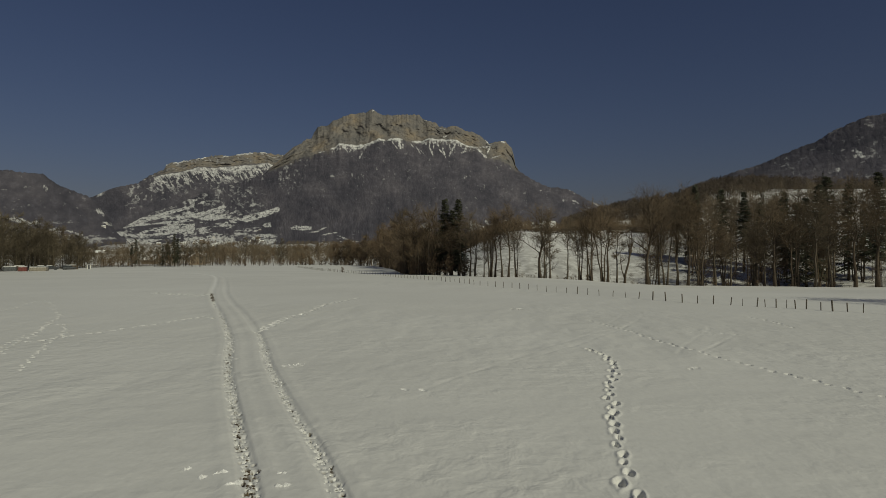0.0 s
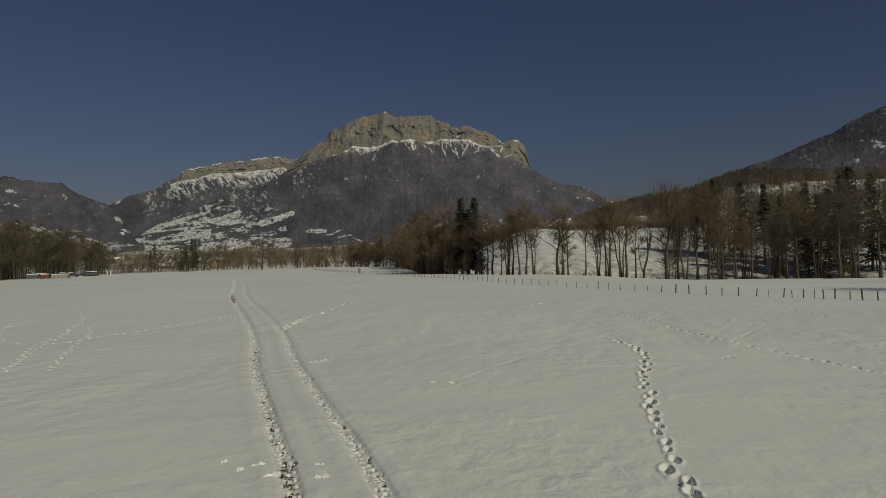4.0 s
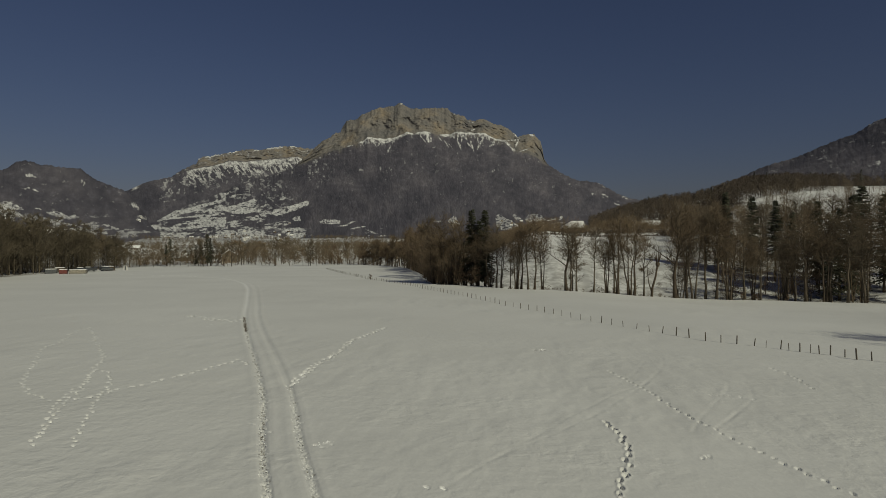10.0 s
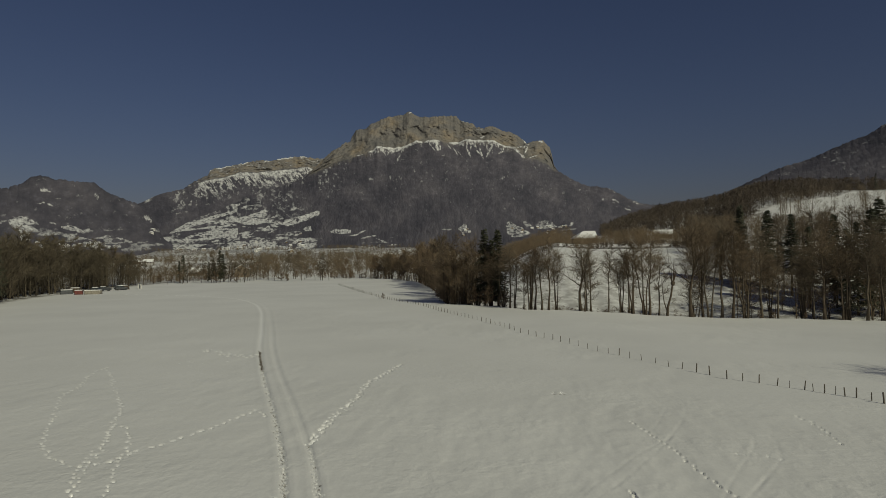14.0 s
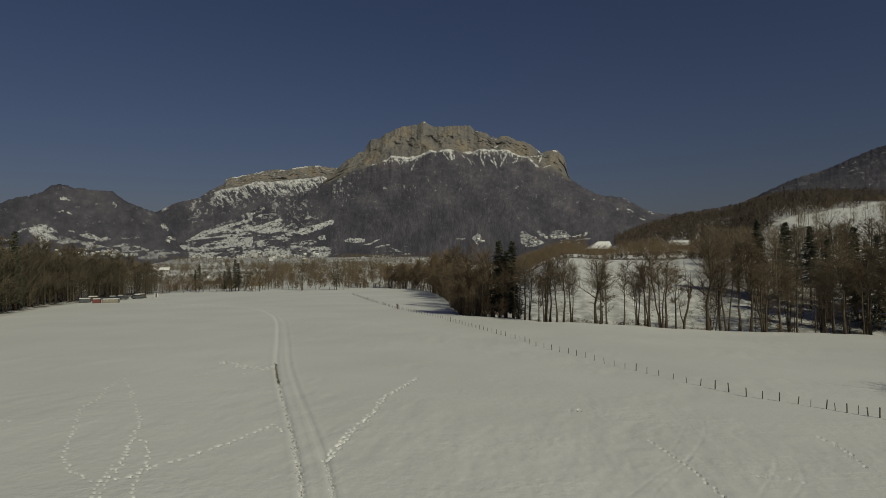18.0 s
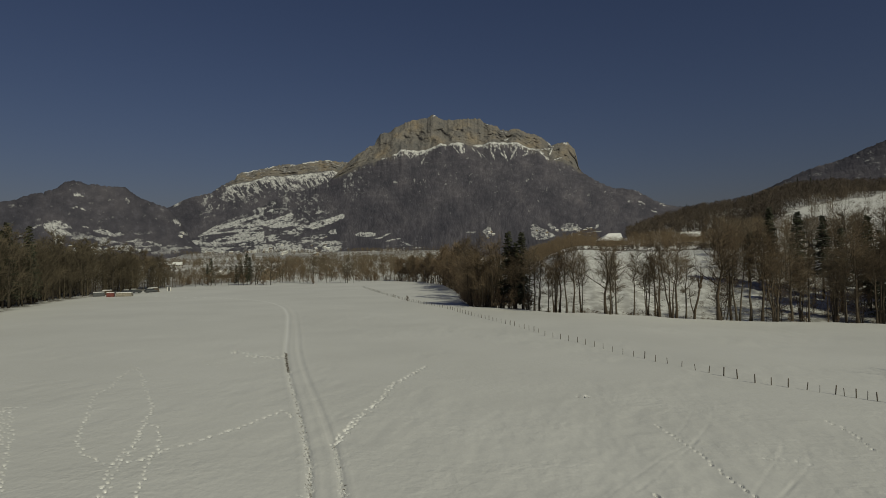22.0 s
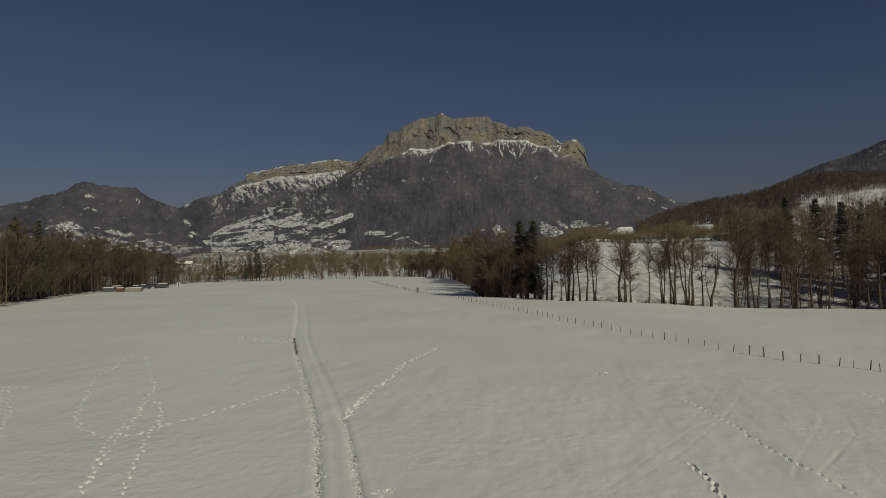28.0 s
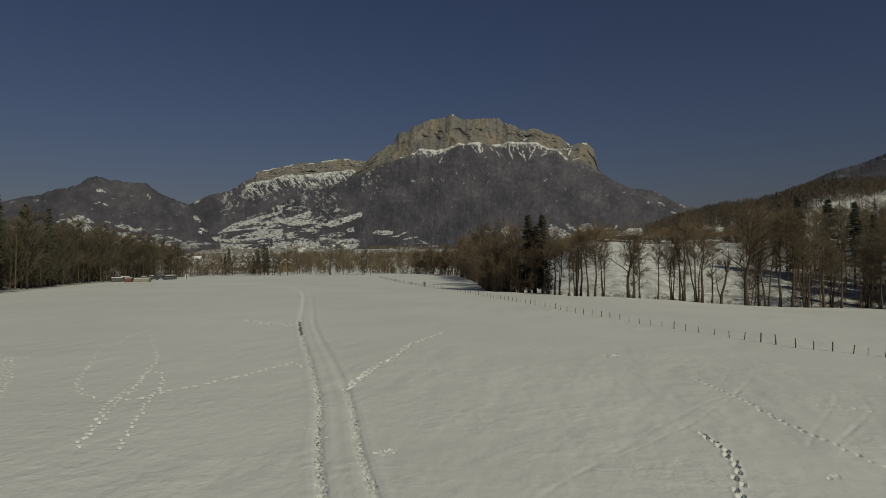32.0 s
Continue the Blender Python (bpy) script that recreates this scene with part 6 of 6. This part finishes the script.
# the village and farms on the lower slopes
g = random.Random(12)
far_house_parts = []
for wall in (WALL_WHITE, WALL_OCHRE, WALL_BROWN):
    a = Mesher()
    a.prism([(-4.5, -6), (4.5, -6), (4.5, 4.6), (0, 7.4), (-4.5, 4.6)], -6, 6)
    b = [Mesher(), Mesher()]
    for sgn, mm in zip((-1, 1), b):
        mm.prism([(0, 7.45), (sgn * 5.5, 4.0), (sgn * 5.5, 4.5), (0, 7.95)][::sgn], -6.9, 6.9)
    c = []
    for f in range(2):
        for yy in (-3.5, 0, 3.5):
            for side in (-1, 1):
                mm = Mesher()
                mm.box(side * 4.5 - 0.1, yy - 0.6, 1 + f * 2.4, side * 4.5 + 0.1, yy + 0.6, 2.3 + f * 2.4)
                c.append(mm)
        for xx in (-2, 2):
            mm = Mesher()
            mm.box(xx - 0.6, -6.1, 1 + f * 2.4, xx + 0.6, -5.9, 2.3 + f * 2.4)
            c.append(mm)
    far_house_parts.append([("wall", a.mesh("wall", wall))] + [("roof", mm.mesh("roof", ROOFSNOW)) for mm in b] + [("window", mm.mesh("window", PANE)) for mm in c])


def land_z(x, y):
    """The height of the land under a place, mountains included."""
    best = None
    for nm in ("ground", "mountain_main", "hill_left"):
        ok, place, _, _ = bpy.data.objects[nm].ray_cast((x, y, 3000), (0, 0, -1))
        if ok and (best is None or place.z > best):
            best = place.z
    return best


def slope_spot(bearing, height):
    """Where the slope of the mountain rises to that many degrees."""
    for dist in range(1400, 4200, 20):
        x, y = spot(bearing, dist)
        if land_z(x, y) - 8 > dist * math.tan(radians(height)):
            break
    return x, y


bpy.context.view_layer.update()
for k in range(62):
    if k < 30:
        bearing, dist = g.uniform(-29.5, -17), g.uniform(1250, 2300)
    elif k < 38:
        bearing, dist = g.uniform(-40, -31), g.uniform(1250, 1700)
    else:
        bearing, dist = g.choice([1.3, 2.2, 2.9, 3.9, 4.6, 5.2, 6.0, 6.5, -2.5]) + g.uniform(-0.45, 0.45), 0
    x, y = spot(bearing, dist) if dist else slope_spot(bearing, g.uniform(1.45, 2.2))
    root = new("village_house")
    root.matrix_basis = pose(x, y, land_z(x, y), 0, 0, g.uniform(0, 180)) @ Matrix.Scale(g.uniform(0.6, 0.85) if bearing > -30 else 0.5, 4)
    kind = g.choice([0, 0, 1, 2])
    for nm, me in far_house_parts[kind]:
        ob = new(nm, me)
        ob.parent = root
    tagged(root, ("white", "ochre", "brown wooden")[kind] + " village house with a snowy roof on the slope", "house", "village houses")


# ---- the yard at the edge of the wood ----
def yard_z(x, y):
    return ground_z(x, y)


def container(x, y, turn, w, d, h, mat, label, name="container"):
    root = new(name)
    root.matrix_basis = pose(x, y, yard_z(x, y), 0, 0, turn)
    tagged(root, label, "container")
    m = Mesher()
    m.box(-w / 2, -d / 2, 0.12, w / 2, d / 2, h)
    part("body", m, mat, root)
    n = int(w / 0.35)
    for k in range(n):
        m = Mesher()
        xx = -w / 2 + (k + 0.5) * w / n
        m.box(xx - 0.06, -d / 2 - 0.04, 0.25, xx + 0.06, -d / 2 - 0.002, h - 0.15)
        part("rib", m, mat, root)
    for sx_ in (-1, 1):
        for sy_ in (-1, 1):
            m = Mesher()
            m.box(sx_ * (w / 2 - 0.1) - 0.1, sy_ * (d / 2 - 0.1) - 0.1, 0, sx_ * (w / 2 - 0.1) + 0.1, sy_ * (d / 2 - 0.1) + 0.1, h + 0.03)
            part("corner_post", m, GREYMETAL, root)
    m = Mesher()
    m.box(-w / 2 + 0.05, -d / 2 + 0.05, h + 0.002, w / 2 - 0.05, d / 2 - 0.05, h + 0.16)
    part("snow_layer", m, ROOFSNOW, root, "snow lying on the roof")
    return root


def car(x, y, turn, mat, label):
    root = new("parked_car")
    root.matrix_basis = pose(x, y, yard_z(x, y), 0, 0, turn)
    tagged(root, label, "car", "parked vehicles")
    m = Mesher()
    m.prism([(-2.05, 0.35), (2.05, 0.35), (2.1, 0.7), (1.95, 0.9), (1.0, 0.98), (0.45, 1.45), (-1.25, 1.48), (-1.9, 1.0), (-2.08, 0.85)], -0.84, 0.84)
    part("body", m, mat, root)
    m = Mesher()
    m.prism([(0.9, 1.0), (0.42, 1.4), (-1.2, 1.42), (-1.7, 1.02)], -0.86, 0.86)
    part("glazing", m, PANE, root)
    m = Mesher()
    m.prism([(0.4, 1.47), (0.2, 1.6), (-1.1, 1.62), (-1.25, 1.5)], -0.75, 0.75)
    part("snow_layer", m, ROOFSNOW, root, "snow lying on the roof")
    for xx in (-1.3, 1.3):
        for yy in (-0.78, 0.78):
            m = Mesher()
            m.tube([(xx, yy - 0.1, 0.32), (xx, yy + 0.1, 0.32)], [0.32, 0.32], 14)
            wh = part("wheel", m, RUBBER, root)
            m = Mesher()
            m.tube([(xx, yy - 0.11, 0.32), (xx, yy + 0.11, 0.32)], [0.19, 0.19], 10)
            part("rim", m, GREYMETAL, wh)
    return root


container(-125.3, 182.0, 28, 2.2, 2.0, 1.3, RED, "red metal container at the edge of the wood")
container(-121.6, 183.4, 22, 4.6, 2.0, 1.2, TARP, "pale slatted container at the edge of the wood", name="crate_stack")
container(-132.0, 186.0, 30, 3.2, 2.0, 1.3, GREYMETAL, "grey metal skip at the edge of the wood", name="skip")
car(-131.0, 203.5, 40, DARKPAINT, "dark parked car with snow on its roof")
car(-128.8, 209.5, 55, GREYMETAL, "grey parked car with snow on its roof")
car(-129.5, 197.0, 20, DARKPAINT, "dark parked car beside the pale container")


def cabin(x, y, turn):
    root = new("cabin")
    root.matrix_basis = pose(x, y, yard_z(x, y), 0, 0, turn)
    tagged(root, "small white cabin at the corner of the field", "cabin")
    m = Mesher()
    m.box(-0.6, -0.6, 0, 0.6, 0.6, 1.7)
    part("body", m, WALL_WHITE, root)
    m = Mesher()
    m.prism([(-0.72, 1.7), (0.72, 1.7), (0.72, 1.78), (0, 2.0), (-0.72, 1.78)], -0.72, 0.72)
    part("roof", m, GREYMETAL, root)
    m = Mesher()
    m.box(-0.3, -0.64, 0.05, 0.3, -0.602, 1.55)
    part("door", m, GREYMETAL, root)


cabin(-127.6, 219.0, 30)


def log_pile(x, y, turn, seed):
    g = random.Random(seed)
    root = new("log_pile")
    root.matrix_basis = pose(x, y, yard_z(x, y) - 0.05, 0, 0, turn)
    tagged(root, "pile of cut logs with snow on top", "log pile", "log piles")
    for row in range(4):
        for k in range(9 - row):
            m = Mesher()
            yy, zz, rr = (k - (8 - row) / 2) * 0.42, 0.2 + row * 0.36, g.uniform(0.17, 0.21)
            m.tube([(-1.4 + g.uniform(-0.1, 0.1), yy, zz), (1.4 + g.uniform(-0.1, 0.1), yy, zz)], [rr, rr], 9)
            part("log", m, BARK, root)
    m = Mesher()
    m.prism([(-1.3, 1.5), (1.3, 1.5), (1.2, 1.66), (-1.2, 1.68)], -1.0, 1.0)
    part("snow_layer", m, ROOFSNOW, root, "snow lying on the logs")


log_pile(-130.5, 213.5, 60, 1)
log_pile(-136.5, 196.5, 25, 2)

# ---- loose bits on the snow ----
def scatter(name, label, category, material, lines, n, size, seed, dz):
    """Small broken lumps strewn along lines."""
    g = np.random.default_rng(seed)
    v, f = [], []
    for line, share, wide in lines:
        q, t = resample(line, 0.05)
        for _ in range(int(n * share)):
            k = int(g.integers(0, len(q)))
            x, y = q[k] + g.normal(0, wide, 2)
            z, s = ground_z(x, y) + dz, g.uniform(*size)
            i = len(v)
            w = g.uniform(0, 6.28)
            for dx, dy, hz in ((1, 0, 0), (0, 1, 0.1), (-1, 0, 0), (0, -1, 0.05), (0, 0, 0.6), (0.1, 0, -0.5)):
                a, b = dx * s * g.uniform(0.6, 1.25), dy * s * g.uniform(0.6, 1.25)
                v.append((x + a * math.cos(w) - b * math.sin(w) + g.normal(0, 0.2) * s, y + a * math.sin(w) + b * math.cos(w), z + (hz + g.normal(0, 0.12)) * s))
            f += [(i + k, i + (k + 1) % 4, i + 4) for k in range(4)] + [(i + (k + 1) % 4, i + k, i + 5) for k in range(4)]
    me = bpy.data.meshes.new(name)
    me.from_pydata(v, [], f)
    me.materials.append(material)
    return tagged(new(name, me), label, category, kind="stuff")


scatter("snow_clods", "small broken clods of snow strewn along the ruts", "snow clods", CLOD,
        [(rut_l, 0.5, 0.13), (rut_r, 0.25, 0.12), (BRANCH, 0.1, 0.2), (FOOT[4:], 0.05, 0.25)], 1400, (0.015, 0.04), 3, -0.035)
scatter("soil_clods", "dark clods of bare soil showing in the rut", "soil", SOILMAT,
        [(qr[(qr[:, 1] > 53) & (qr[:, 1] < 64.5)], 0.62, 0.06), (qr[(qr[:, 1] > 9.5) & (qr[:, 1] < 15.5)], 0.2, 0.05)], 520, (0.015, 0.055), 8, -0.045)
scatter("snow_lumps", "chunks of snow thrown up beside the ruts", "snow lumps", CLOD,
        [([(-5.75, 22.3), (-5.2, 22.9)], 0.4, 0.07), ([(-0.95, 18.4), (-0.5, 18.7)], 0.15, 0.06), ([(4.4, 44.4), (5.0, 44.5)], 0.25, 0.15), ([(-1.2, 14.3), (-0.9, 14.4)], 0.1, 0.05), ([(8.4, 22.0), (9.0, 22.1)], 0.1, 0.08)], 90, (0.03, 0.07), 9, -0.02)
scatter("thrown_clods", "white clods of snow kicked out beside the rut", "snow clods", CLOD,
        [([(x, y), (x + 0.12, y + 0.05)], 1 / 6, 0.02) for x, y in ((-4.7, 11.9), (-4.2, 11.5), (-4.0, 11.7), (-3.6, 11.2), (-2.9, 11.7), (-2.7, 11.1))], 30, (0.07, 0.11), 10, 0.0)
